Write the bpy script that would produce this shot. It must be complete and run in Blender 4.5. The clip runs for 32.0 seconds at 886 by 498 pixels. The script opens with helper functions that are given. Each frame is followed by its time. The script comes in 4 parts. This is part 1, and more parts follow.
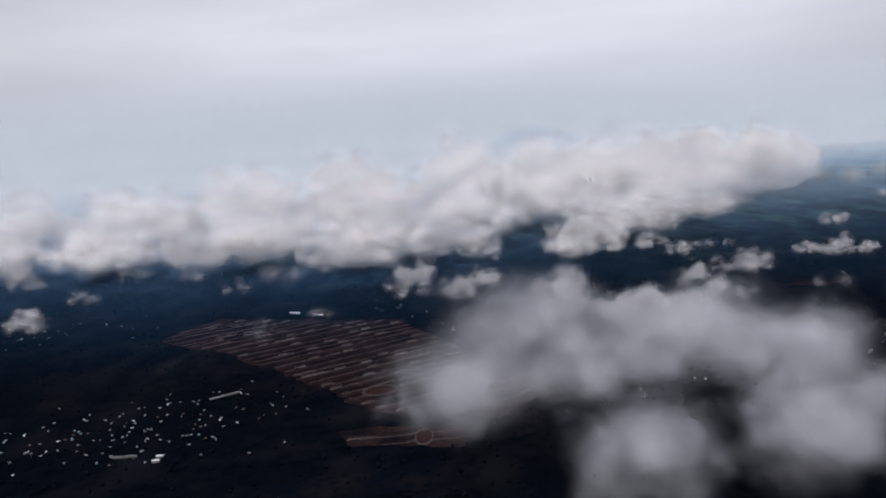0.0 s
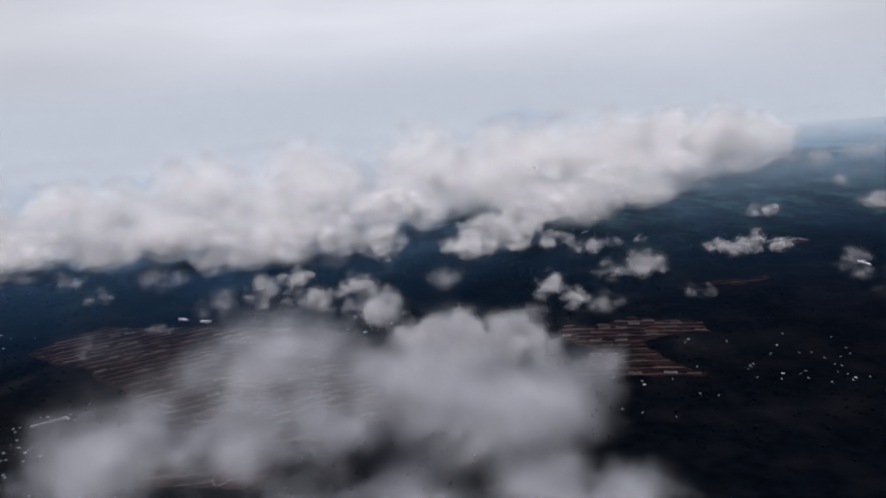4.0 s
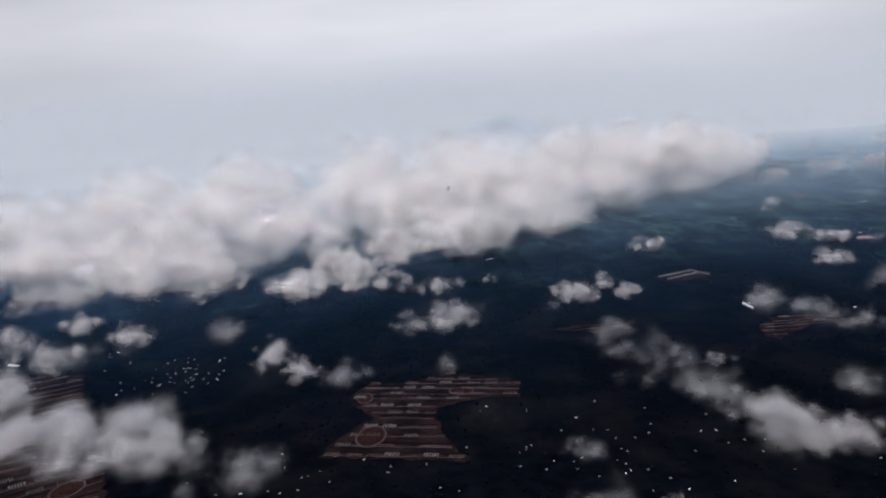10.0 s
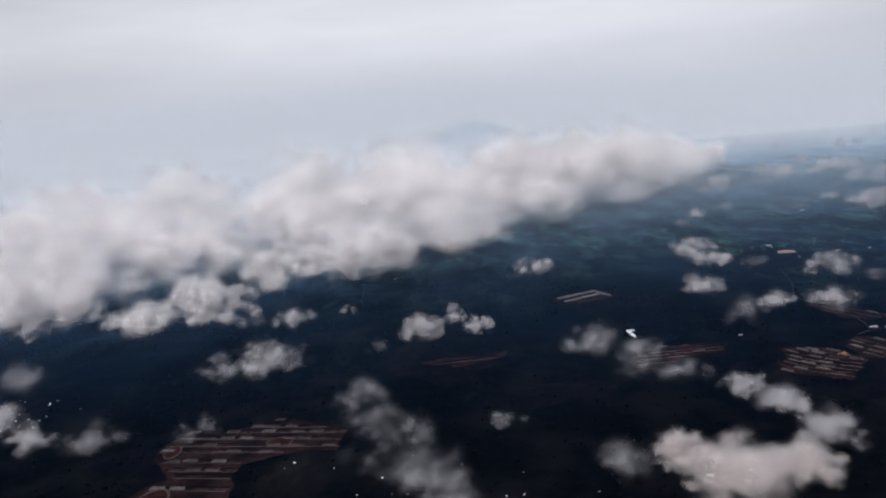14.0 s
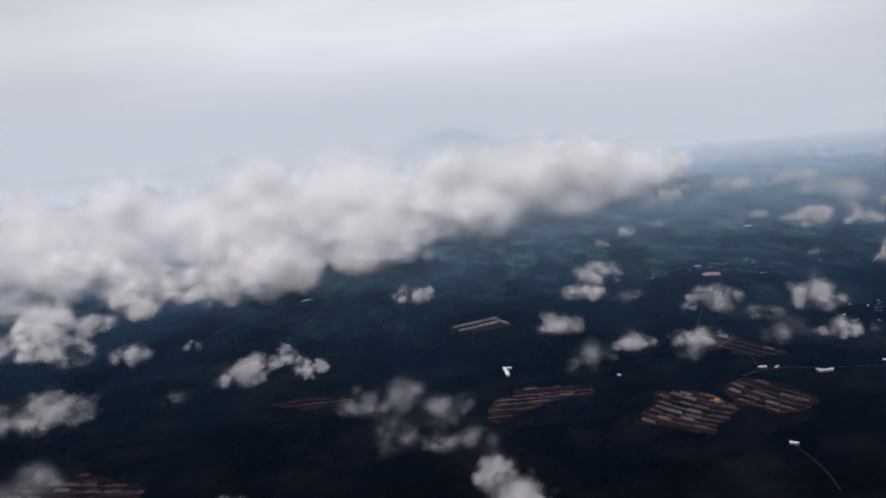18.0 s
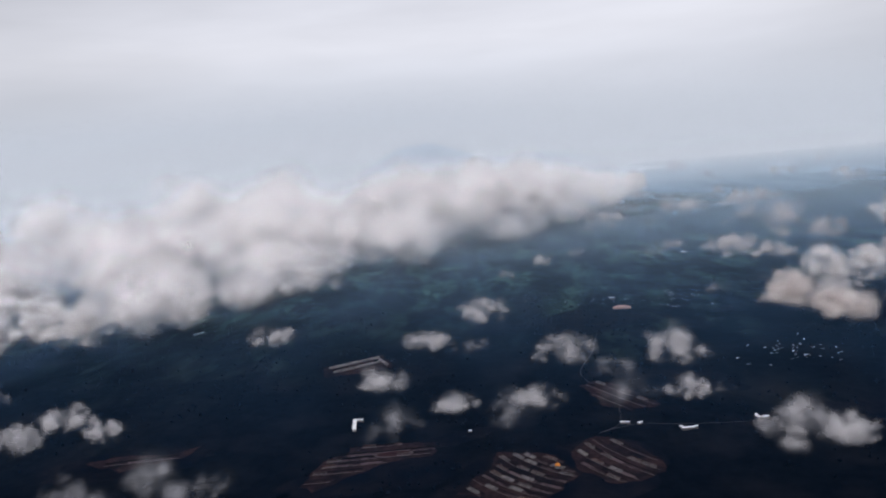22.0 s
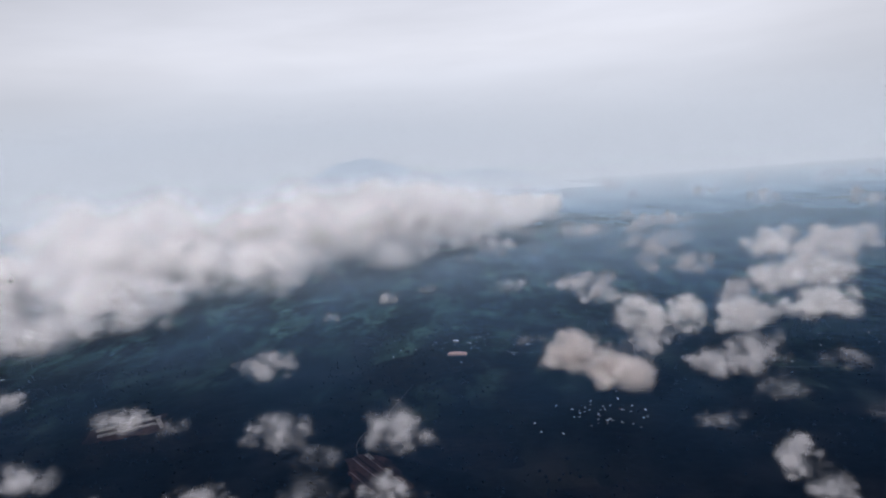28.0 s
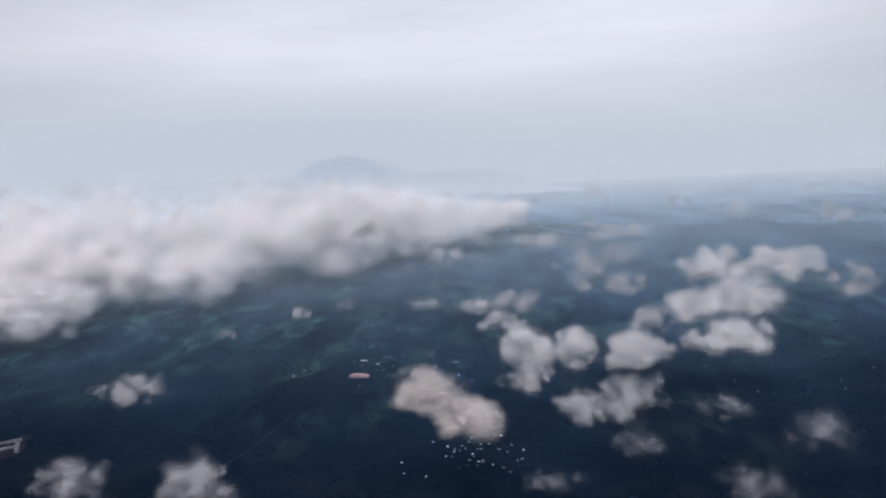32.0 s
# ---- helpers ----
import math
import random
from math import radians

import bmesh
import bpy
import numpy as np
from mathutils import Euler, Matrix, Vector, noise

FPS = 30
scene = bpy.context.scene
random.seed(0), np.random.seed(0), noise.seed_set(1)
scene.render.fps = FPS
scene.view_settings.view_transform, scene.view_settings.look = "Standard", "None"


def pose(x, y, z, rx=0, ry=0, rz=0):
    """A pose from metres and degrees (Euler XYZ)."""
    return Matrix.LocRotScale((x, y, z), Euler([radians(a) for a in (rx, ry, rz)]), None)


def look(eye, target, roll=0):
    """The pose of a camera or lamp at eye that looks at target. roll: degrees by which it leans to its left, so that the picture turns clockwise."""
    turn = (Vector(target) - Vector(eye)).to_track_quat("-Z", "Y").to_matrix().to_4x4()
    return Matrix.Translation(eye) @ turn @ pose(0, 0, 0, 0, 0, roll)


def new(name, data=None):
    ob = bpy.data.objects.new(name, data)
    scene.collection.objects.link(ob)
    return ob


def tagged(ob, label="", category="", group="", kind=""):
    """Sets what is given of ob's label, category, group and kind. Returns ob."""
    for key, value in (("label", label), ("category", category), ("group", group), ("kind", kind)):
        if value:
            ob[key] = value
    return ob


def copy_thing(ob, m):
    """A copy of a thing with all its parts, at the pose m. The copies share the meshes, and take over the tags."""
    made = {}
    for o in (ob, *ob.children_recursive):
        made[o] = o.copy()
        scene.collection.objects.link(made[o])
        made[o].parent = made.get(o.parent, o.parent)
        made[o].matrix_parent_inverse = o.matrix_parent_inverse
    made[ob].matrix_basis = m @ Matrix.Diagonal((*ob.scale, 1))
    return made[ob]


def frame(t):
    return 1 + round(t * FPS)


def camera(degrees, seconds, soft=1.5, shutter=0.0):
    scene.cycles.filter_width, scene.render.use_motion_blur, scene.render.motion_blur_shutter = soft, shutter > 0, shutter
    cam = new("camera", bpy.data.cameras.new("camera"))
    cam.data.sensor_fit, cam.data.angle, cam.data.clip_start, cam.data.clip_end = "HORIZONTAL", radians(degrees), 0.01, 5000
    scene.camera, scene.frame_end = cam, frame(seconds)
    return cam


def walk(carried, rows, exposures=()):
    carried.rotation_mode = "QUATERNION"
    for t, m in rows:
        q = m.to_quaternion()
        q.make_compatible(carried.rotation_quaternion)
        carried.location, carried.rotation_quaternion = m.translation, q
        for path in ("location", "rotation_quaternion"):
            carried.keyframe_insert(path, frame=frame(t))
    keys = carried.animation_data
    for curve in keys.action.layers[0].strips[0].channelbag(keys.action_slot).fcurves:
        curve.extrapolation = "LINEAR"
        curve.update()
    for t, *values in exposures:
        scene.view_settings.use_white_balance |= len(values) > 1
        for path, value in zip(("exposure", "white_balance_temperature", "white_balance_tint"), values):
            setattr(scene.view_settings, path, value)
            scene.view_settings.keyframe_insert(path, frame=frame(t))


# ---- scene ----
cam = camera(64.4, 32.0, soft=2.0)
METRES, EYE, TILT, LEAN, TURN = 1200.0, 216.0, -8.77, 3.70, 0.0
ROWS = [
    (0.0, 0.00000, 0.00000, 0.00000, 0.001, -0.000, -0.001),
    (0.5, 0.01428, 0.00540, 0.00256, -0.862, -0.177, 0.600),
    (1.0, 0.02860, 0.01090, 0.00511, -0.626, -0.382, 0.872),
    (1.5, 0.04297, 0.01648, 0.00765, -0.220, -0.862, 0.701),
    (2.0, 0.05737, 0.02214, 0.01016, -0.029, -0.955, 0.738),
    (2.5, 0.07181, 0.02787, 0.01267, 0.048, -1.331, 1.060),
    (3.0, 0.08628, 0.03369, 0.01516, -0.199, -1.441, 1.377),
    (3.5, 0.10078, 0.03957, 0.01764, 0.043, -1.837, 1.062),
    (4.0, 0.11531, 0.04552, 0.02010, 0.428, -1.578, 0.712),
    (4.5, 0.12986, 0.05154, 0.02255, 0.659, -1.474, 0.819),
    (6.5, 0.18828, 0.07617, 0.03226, 1.844, -2.790, 0.159),
    (7.0, 0.20293, 0.08245, 0.03466, 1.542, -2.505, -0.121),
    (7.5, 0.21758, 0.08877, 0.03706, 1.492, -2.090, 0.179),
    (8.0, 0.23224, 0.09513, 0.03945, 1.340, -1.653, 0.360),
    (8.5, 0.24691, 0.10152, 0.04183, 1.071, -1.341, 0.505),
    (9.0, 0.26158, 0.10795, 0.04420, 1.469, -1.249, 0.393),
    (9.5, 0.27625, 0.11440, 0.04657, 2.500, -1.558, 0.222),
    (10.0, 0.29092, 0.12088, 0.04894, 1.848, -1.155, 0.436),
    (10.5, 0.30558, 0.12738, 0.05130, 1.408, -0.889, 1.315),
    (11.0, 0.32023, 0.13389, 0.05366, 1.651, -1.057, 1.279),
    (11.5, 0.33488, 0.14042, 0.05601, 2.137, -1.179, 0.904),
    (12.0, 0.34951, 0.14696, 0.05837, 1.776, -0.707, 0.688),
    (12.5, 0.36412, 0.15350, 0.06072, 1.220, -0.432, 0.825),
    (13.0, 0.37872, 0.16004, 0.06307, 0.867, -0.522, 1.485),
    (13.5, 0.39330, 0.16659, 0.06542, 0.636, -0.648, 1.288),
    (14.0, 0.40785, 0.17313, 0.06777, 1.232, -0.917, 1.123),
    (14.5, 0.42238, 0.17965, 0.07012, 1.651, -0.913, 0.955),
    (16.5, 0.48020, 0.20561, 0.07954, 1.519, -0.428, 0.851),
    (17.0, 0.49456, 0.21204, 0.08191, 1.417, -0.492, 0.655),
    (17.5, 0.50889, 0.21845, 0.08428, 0.963, -0.434, 0.938),
    (18.0, 0.52317, 0.22481, 0.08665, 1.290, -0.615, 1.028),
    (18.5, 0.53740, 0.23114, 0.08903, 1.786, -0.676, 0.690),
    (19.0, 0.55159, 0.23743, 0.09142, 2.004, -0.449, 0.057),
    (19.5, 0.56573, 0.24367, 0.09382, 1.915, 0.033, 0.140),
    (20.0, 0.57981, 0.24987, 0.09622, 1.554, 0.731, 0.740),
    (20.5, 0.59384, 0.25601, 0.09863, 1.296, 0.783, 1.070),
    (21.0, 0.60781, 0.26209, 0.10105, 0.676, 1.043, 1.044),
    (21.5, 0.62171, 0.26812, 0.10348, 0.973, 0.676, 1.060),
    (22.0, 0.63556, 0.27408, 0.10592, 0.766, 0.414, 0.947),
    (22.5, 0.64934, 0.27998, 0.10838, 0.296, 0.472, 0.882),
    (23.0, 0.66305, 0.28581, 0.11084, 0.002, 0.539, 0.744),
    (23.5, 0.67668, 0.29156, 0.11332, 0.057, 0.564, 0.680),
    (24.0, 0.69025, 0.29723, 0.11581, -0.075, 0.803, 1.005),
    (24.5, 0.70374, 0.30283, 0.11831, -0.236, 1.152, 1.284),
    (25.0, 0.71715, 0.30834, 0.12083, -0.523, 1.292, 1.596),
    (25.5, 0.73048, 0.31376, 0.12336, -1.150, 1.212, 1.560),
    (27.5, 0.78293, 0.33448, 0.13365, -1.147, 1.021, 1.138),
    (28.0, 0.79581, 0.33940, 0.13626, -1.543, 1.243, 0.756),
    (28.5, 0.80860, 0.34422, 0.13890, -1.142, 0.995, 0.833),
    (29.0, 0.82129, 0.34892, 0.14155, -1.392, 1.036, 0.340),
    (29.5, 0.83388, 0.35350, 0.14423, -1.356, 1.203, 0.120),
    (30.0, 0.84636, 0.35796, 0.14692, -1.291, 1.182, 0.084),
    (30.5, 0.85873, 0.36230, 0.14964, -1.449, 1.280, 0.034),
    (31.0, 0.87100, 0.36650, 0.15238, -1.736, 1.379, -0.319),
    (31.5, 0.88316, 0.37058, 0.15514, -1.391, 1.066, -0.592),
    (32.0, 0.89520, 0.37452, 0.15792, -1.414, 0.983, -0.806),
]
walk(cam, [(t, pose(0, 0, EYE, TILT, LEAN, TURN) @ pose(METRES * x, METRES * y, METRES * z, 90 + pitch, roll, yaw)) for t, x, y, z, yaw, pitch, roll in ROWS], exposures=((0.0, -0.08, 6190, 13), (10.0, -0.07, 6280, 13), (20.0, 0.0, 6270, 13), (32.0, 0.0, 6130, 13)))

# ---- light ----
world = bpy.data.worlds.new("overcast_sky")
scene.world = world
world.use_nodes = True
SUN_UP, SUN_TURN = 60.0, 196.0


def build_world():
    """An overcast sky: bright streaked cloud sheet, bluish towards the horizon, blue haze below it."""
    nt = world.node_tree
    nt.nodes.clear()
    n = nt.nodes.new
    tex = n("ShaderNodeTexCoord")
    split = n("ShaderNodeSeparateXYZ")
    nt.links.new(tex.outputs["Generated"], split.inputs[0])
    ramp = n("ShaderNodeValToRGB")
    cr = ramp.color_ramp
    stops = ((0.0, (0.05, 0.08, 0.12)), (0.45, (0.12, 0.19, 0.28)), (0.478, (0.36, 0.45, 0.56)), (0.497, (0.58, 0.62, 0.675)), (0.525, (0.68, 0.69, 0.73)), (0.57, (0.765, 0.765, 0.79)), (0.70, (0.60, 0.61, 0.65)), (1.0, (0.44, 0.47, 0.52)))
    while len(cr.elements) < len(stops):
        cr.elements.new(0.5)
    for e, (p, c) in zip(cr.elements, stops):
        e.position, e.color = p, (*c, 1)
    half = n("ShaderNodeMath")
    half.operation, half.inputs[1].default_value, half.inputs[2].default_value = "MULTIPLY_ADD", 0.5, 0.5
    nt.links.new(split.outputs["Z"], half.inputs[0])
    nt.links.new(half.outputs[0], ramp.inputs[0])
    mapping = n("ShaderNodeMapping")
    mapping.inputs["Scale"].default_value = (1.5, 1.5, 9.0)
    mapping.inputs["Rotation"].default_value = (0, radians(2.0), 0)
    nt.links.new(tex.outputs["Generated"], mapping.inputs[0])
    streaks = n("ShaderNodeTexNoise")
    streaks.inputs["Scale"].default_value, streaks.inputs["Detail"].default_value, streaks.inputs["Roughness"].default_value = 1.7, 5, 0.5
    nt.links.new(mapping.outputs[0], streaks.inputs["Vector"])
    bands = n("ShaderNodeMapRange")
    bands.inputs["From Min"].default_value, bands.inputs["From Max"].default_value = 0.3, 0.7
    bands.inputs["To Min"].default_value, bands.inputs["To Max"].default_value = 0.91, 1.07
    nt.links.new(streaks.outputs[0], bands.inputs[0])
    tint = n("ShaderNodeMix")
    tint.data_type, tint.blend_type = "RGBA", "MULTIPLY"
    tint.inputs["Factor"].default_value = 1.0
    nt.links.new(ramp.outputs[0], tint.inputs["A"])
    nt.links.new(bands.outputs[0], tint.inputs["B"])
    sky = n("ShaderNodeTexSky")
    sky.sky_type, sky.sun_disc = "NISHITA", False
    sky.sun_elevation, sky.sun_rotation = radians(SUN_UP), radians(SUN_TURN)
    back_sky, back_sheet, both, out = n("ShaderNodeBackground"), n("ShaderNodeBackground"), n("ShaderNodeMixShader"), n("ShaderNodeOutputWorld")
    back_sky.inputs["Strength"].default_value = 0.08
    both.inputs[0].default_value = 0.92
    nt.links.new(sky.outputs[0], back_sky.inputs["Color"])
    toward = n("ShaderNodeVectorMath")
    toward.operation = "DOT_PRODUCT"
    toward.inputs[1].default_value = Vector((0.06, 0.95, 0.30)).normalized()
    nt.links.new(tex.outputs["Generated"], toward.inputs[0])
    veil = n("ShaderNodeMapRange")
    veil.interpolation_type = "SMOOTHSTEP"
    for key, v in zip(("From Min", "From Max", "To Min", "To Max"), (0.80, 0.99, 0.88, 1.12)):
        veil.inputs[key].default_value = v
    nt.links.new(toward.outputs["Value"], veil.inputs[0])
    glare = n("ShaderNodeMix")
    glare.data_type, glare.blend_type = "RGBA", "MULTIPLY"
    glare.inputs["Factor"].default_value = 1.0
    nt.links.new(tint.outputs["Result"], glare.inputs["A"])
    nt.links.new(veil.outputs[0], glare.inputs["B"])
    nt.links.new(glare.outputs["Result"], back_sheet.inputs["Color"])
    nt.links.new(back_sky.outputs[0], both.inputs[1])
    nt.links.new(back_sheet.outputs[0], both.inputs[2])
    nt.links.new(both.outputs[0], out.inputs[0])


build_world()
sun = new("sun", bpy.data.lights.new("sun", "SUN"))
sun.data.energy, sun.data.angle, sun.data.color = 2.0, radians(40), (1.0, 0.93, 0.86)
sun.matrix_world = look((0, 0, 900), (-math.sin(radians(SUN_TURN)) * 900, -math.cos(radians(SUN_TURN)) * 900, 900 - 900 * math.tan(radians(SUN_UP))))
scene.cycles.transparent_max_bounces = 220

# ---- materials ----


def graph(name):
    m = bpy.data.materials.new(name)
    m.use_nodes = True
    nt = m.node_tree
    nt.nodes.clear()
    out = nt.nodes.new("ShaderNodeOutputMaterial")
    return m, nt, out


def noise_node(nt, vector, scale, detail=4, rough=0.55, stretch=(1, 1, 1)):
    mp = nt.nodes.new("ShaderNodeMapping")
    mp.inputs["Scale"].default_value = stretch
    nt.links.new(vector, mp.inputs[0])
    t = nt.nodes.new("ShaderNodeTexNoise")
    t.inputs["Scale"].default_value, t.inputs["Detail"].default_value, t.inputs["Roughness"].default_value = scale, detail, rough
    nt.links.new(mp.outputs[0], t.inputs["Vector"])
    return t.outputs[0]


def remap(nt, value, a, b, c, d, smooth=False):
    r = nt.nodes.new("ShaderNodeMapRange")
    if smooth:
        r.interpolation_type = "SMOOTHSTEP"
    for key, v in zip(("From Min", "From Max", "To Min", "To Max"), (a, b, c, d)):
        r.inputs[key].default_value = v
    nt.links.new(value, r.inputs[0])
    return r.outputs[0]


def calc(nt, op, a, b):
    m = nt.nodes.new("ShaderNodeMath")
    m.operation = op
    for i, v in enumerate((a, b)):
        if isinstance(v, (int, float)):
            m.inputs[i].default_value = v
        else:
            nt.links.new(v, m.inputs[i])
    return m.outputs[0]


def blend(nt, fac, a, b):
    m = nt.nodes.new("ShaderNodeMix")
    m.data_type = "RGBA"
    nt.links.new(fac, m.inputs["Factor"])
    for key, v in (("A", a), ("B", b)):
        if isinstance(v, tuple):
            m.inputs[key].default_value = (*v, 1)
        else:
            nt.links.new(v, m.inputs[key])
    return m.outputs["Result"]


def vapour(name, colour, scale, thick, wear=0.12, bar=0.45, detail=4):
    """Lit vapour in soft tufts: each fades out from its middle and is worn ragged by noise; it is lit from the side that its heap turns to."""
    m, nt, out = graph(name)
    uv = nt.nodes.new("ShaderNodeUVMap")
    off, far = nt.nodes.new("ShaderNodeVectorMath"), nt.nodes.new("ShaderNodeVectorMath")
    off.operation, far.operation = "SUBTRACT", "LENGTH"
    off.inputs[1].default_value = (0.5, 0.5, 0)
    nt.links.new(uv.outputs[0], off.inputs[0])
    nt.links.new(off.outputs[0], far.inputs[0])
    fade = remap(nt, far.outputs["Value"], 0.04, 0.5, 1.0, 0.0, True)
    thin, way = nt.nodes.new("ShaderNodeAttribute"), nt.nodes.new("ShaderNodeAttribute")
    thin.attribute_name, way.attribute_name = "thin", "way"
    worn = noise_node(nt, nt.nodes.new("ShaderNodeNewGeometry").outputs["Position"], scale, detail, 0.62)
    worn.node.inputs["Distortion"].default_value = 0.6
    a = calc(nt, "MULTIPLY", calc(nt, "MULTIPLY", fade, thin.outputs["Fac"]), remap(nt, worn, bar - wear, bar + wear, 0.05 * thick, thick, True))
    back = nt.nodes.new("ShaderNodeVectorMath")
    back.operation = "SCALE"
    back.inputs["Scale"].default_value = -1.0
    nt.links.new(way.outputs["Vector"], back.inputs[0])
    clear, mix = nt.nodes.new("ShaderNodeBsdfTransparent"), nt.nodes.new("ShaderNodeMixShader")
    total = None
    for kind, toward, share in (("Diffuse", way, 0.62), ("Translucent", back, 0.62), ("Diffuse", back, 0.3), ("Translucent", way, 0.3)):
        lobe = nt.nodes.new("ShaderNodeBsdf" + kind)
        lobe.inputs[0].default_value = (*[share * c for c in colour], 1)
        nt.links.new(toward.outputs["Vector"], lobe.inputs["Normal"])
        if total:
            both = nt.nodes.new("ShaderNodeAddShader")
            nt.links.new(total.outputs[0], both.inputs[0])
            nt.links.new(lobe.outputs[0], both.inputs[1])
            total = both
        else:
            total = lobe
    nt.links.new(a, mix.inputs[0])
    nt.links.new(clear.outputs[0], mix.inputs[1])
    nt.links.new(total.outputs[0], mix.inputs[2])
    nt.links.new(mix.outputs[0], out.inputs[0])
    return m


VAPOUR = vapour("bank_vapour", (0.86, 0.85, 0.86), 0.02, 0.18, 0.2)
HEAP = vapour("heap_vapour", (0.73, 0.725, 0.74), 0.045, 0.20, 0.18, 0.47)
PUFF = vapour("puff_vapour", (0.56, 0.555, 0.58), 0.05, 0.13, 0.16, 0.49)
TORN = vapour("torn_vapour", (0.50, 0.505, 0.54), 0.045, 0.052, 0.14, 0.52)
DENSE = vapour("warm_vapour", (0.67, 0.63, 0.625), 0.04, 0.24, 0.22)
HEAVY = vapour("heavy_vapour", (0.60, 0.60, 0.63), 0.04, 0.20, 0.18, 0.47)
NEAR = vapour("near_vapour", (0.58, 0.59, 0.63), 0.026, 0.11, 0.16, 0.47)
FAINT = vapour("faint_vapour", (0.58, 0.59, 0.64), 0.03, 0.055, 0.16, 0.5)


def surface(name, a, b, scale=0.3, rough=0.8, bump=0.0, c=None, scale2=0.02, sheen=0.0, vary=0.0):
    """Plain lit surface with colour varying at two scales and by object."""
    m, nt, out = graph(name)
    co = nt.nodes.new("ShaderNodeNewGeometry").outputs["Position"]
    bs = nt.nodes.new("ShaderNodeBsdfPrincipled")
    fine = noise_node(nt, co, scale, 5)
    col = blend(nt, remap(nt, fine, 0.35, 0.65, 0, 1), a, b)
    if c:
        wide = noise_node(nt, co, scale2, 3)
        col = blend(nt, remap(nt, wide, 0.42, 0.62, 0, 1), col, c)
    if vary:
        chance = nt.nodes.new("ShaderNodeObjectInfo").outputs["Random"]
        hue = nt.nodes.new("ShaderNodeHueSaturation")
        nt.links.new(col, hue.inputs["Color"])
        nt.links.new(remap(nt, chance, 0, 1, 1 - vary, 1 + 0.4 * vary), hue.inputs["Value"])
        col = hue.outputs[0]
    nt.links.new(col, bs.inputs["Base Color"])
    bs.inputs["Roughness"].default_value = rough
    bs.inputs["Specular IOR Level"].default_value = sheen
    if bump:
        bn = nt.nodes.new("ShaderNodeBump")
        bn.inputs["Strength"].default_value, bn.inputs["Distance"].default_value = bump, 1.0
        nt.links.new(fine, bn.inputs["Height"])
        nt.links.new(bn.outputs[0], bs.inputs["Normal"])
    nt.links.new(bs.outputs[0], out.inputs[0])
    return m


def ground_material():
    """Dark wooded country with cropland, browner clearings and paler fields. Its dark blue base has dim hazy light
    painted in.
    """
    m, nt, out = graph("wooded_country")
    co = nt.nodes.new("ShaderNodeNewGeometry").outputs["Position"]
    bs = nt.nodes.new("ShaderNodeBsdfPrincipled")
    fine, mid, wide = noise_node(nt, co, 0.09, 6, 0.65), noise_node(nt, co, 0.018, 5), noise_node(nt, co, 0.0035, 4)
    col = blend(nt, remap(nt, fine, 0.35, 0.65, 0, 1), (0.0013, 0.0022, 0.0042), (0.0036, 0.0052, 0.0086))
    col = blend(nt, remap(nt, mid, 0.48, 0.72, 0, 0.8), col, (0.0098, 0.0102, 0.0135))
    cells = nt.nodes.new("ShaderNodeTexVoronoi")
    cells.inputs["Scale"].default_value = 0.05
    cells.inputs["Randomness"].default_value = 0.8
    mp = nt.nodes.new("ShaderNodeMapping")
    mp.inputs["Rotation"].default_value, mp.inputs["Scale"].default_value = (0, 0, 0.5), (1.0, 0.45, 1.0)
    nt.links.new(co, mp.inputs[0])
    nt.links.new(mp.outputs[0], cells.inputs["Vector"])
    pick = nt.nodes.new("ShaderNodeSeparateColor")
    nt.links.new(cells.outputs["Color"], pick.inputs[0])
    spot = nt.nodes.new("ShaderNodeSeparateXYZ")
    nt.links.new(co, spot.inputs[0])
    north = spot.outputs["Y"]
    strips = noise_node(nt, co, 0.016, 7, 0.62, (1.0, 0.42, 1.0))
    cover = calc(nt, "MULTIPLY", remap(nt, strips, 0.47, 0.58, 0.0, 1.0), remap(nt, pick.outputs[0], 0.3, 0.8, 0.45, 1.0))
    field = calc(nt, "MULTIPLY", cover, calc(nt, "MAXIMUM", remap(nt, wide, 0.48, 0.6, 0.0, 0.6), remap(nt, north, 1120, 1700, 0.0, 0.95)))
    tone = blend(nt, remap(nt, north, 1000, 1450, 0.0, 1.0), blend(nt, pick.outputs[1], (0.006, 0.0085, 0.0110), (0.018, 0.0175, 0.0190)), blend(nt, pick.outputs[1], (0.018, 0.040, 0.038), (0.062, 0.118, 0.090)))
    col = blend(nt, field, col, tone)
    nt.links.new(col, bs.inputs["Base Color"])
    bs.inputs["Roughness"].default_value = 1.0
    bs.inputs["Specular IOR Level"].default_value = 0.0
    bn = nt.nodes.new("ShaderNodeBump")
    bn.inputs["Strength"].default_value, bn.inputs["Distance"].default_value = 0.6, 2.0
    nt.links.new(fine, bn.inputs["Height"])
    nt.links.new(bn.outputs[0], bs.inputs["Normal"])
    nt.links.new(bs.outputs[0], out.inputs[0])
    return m


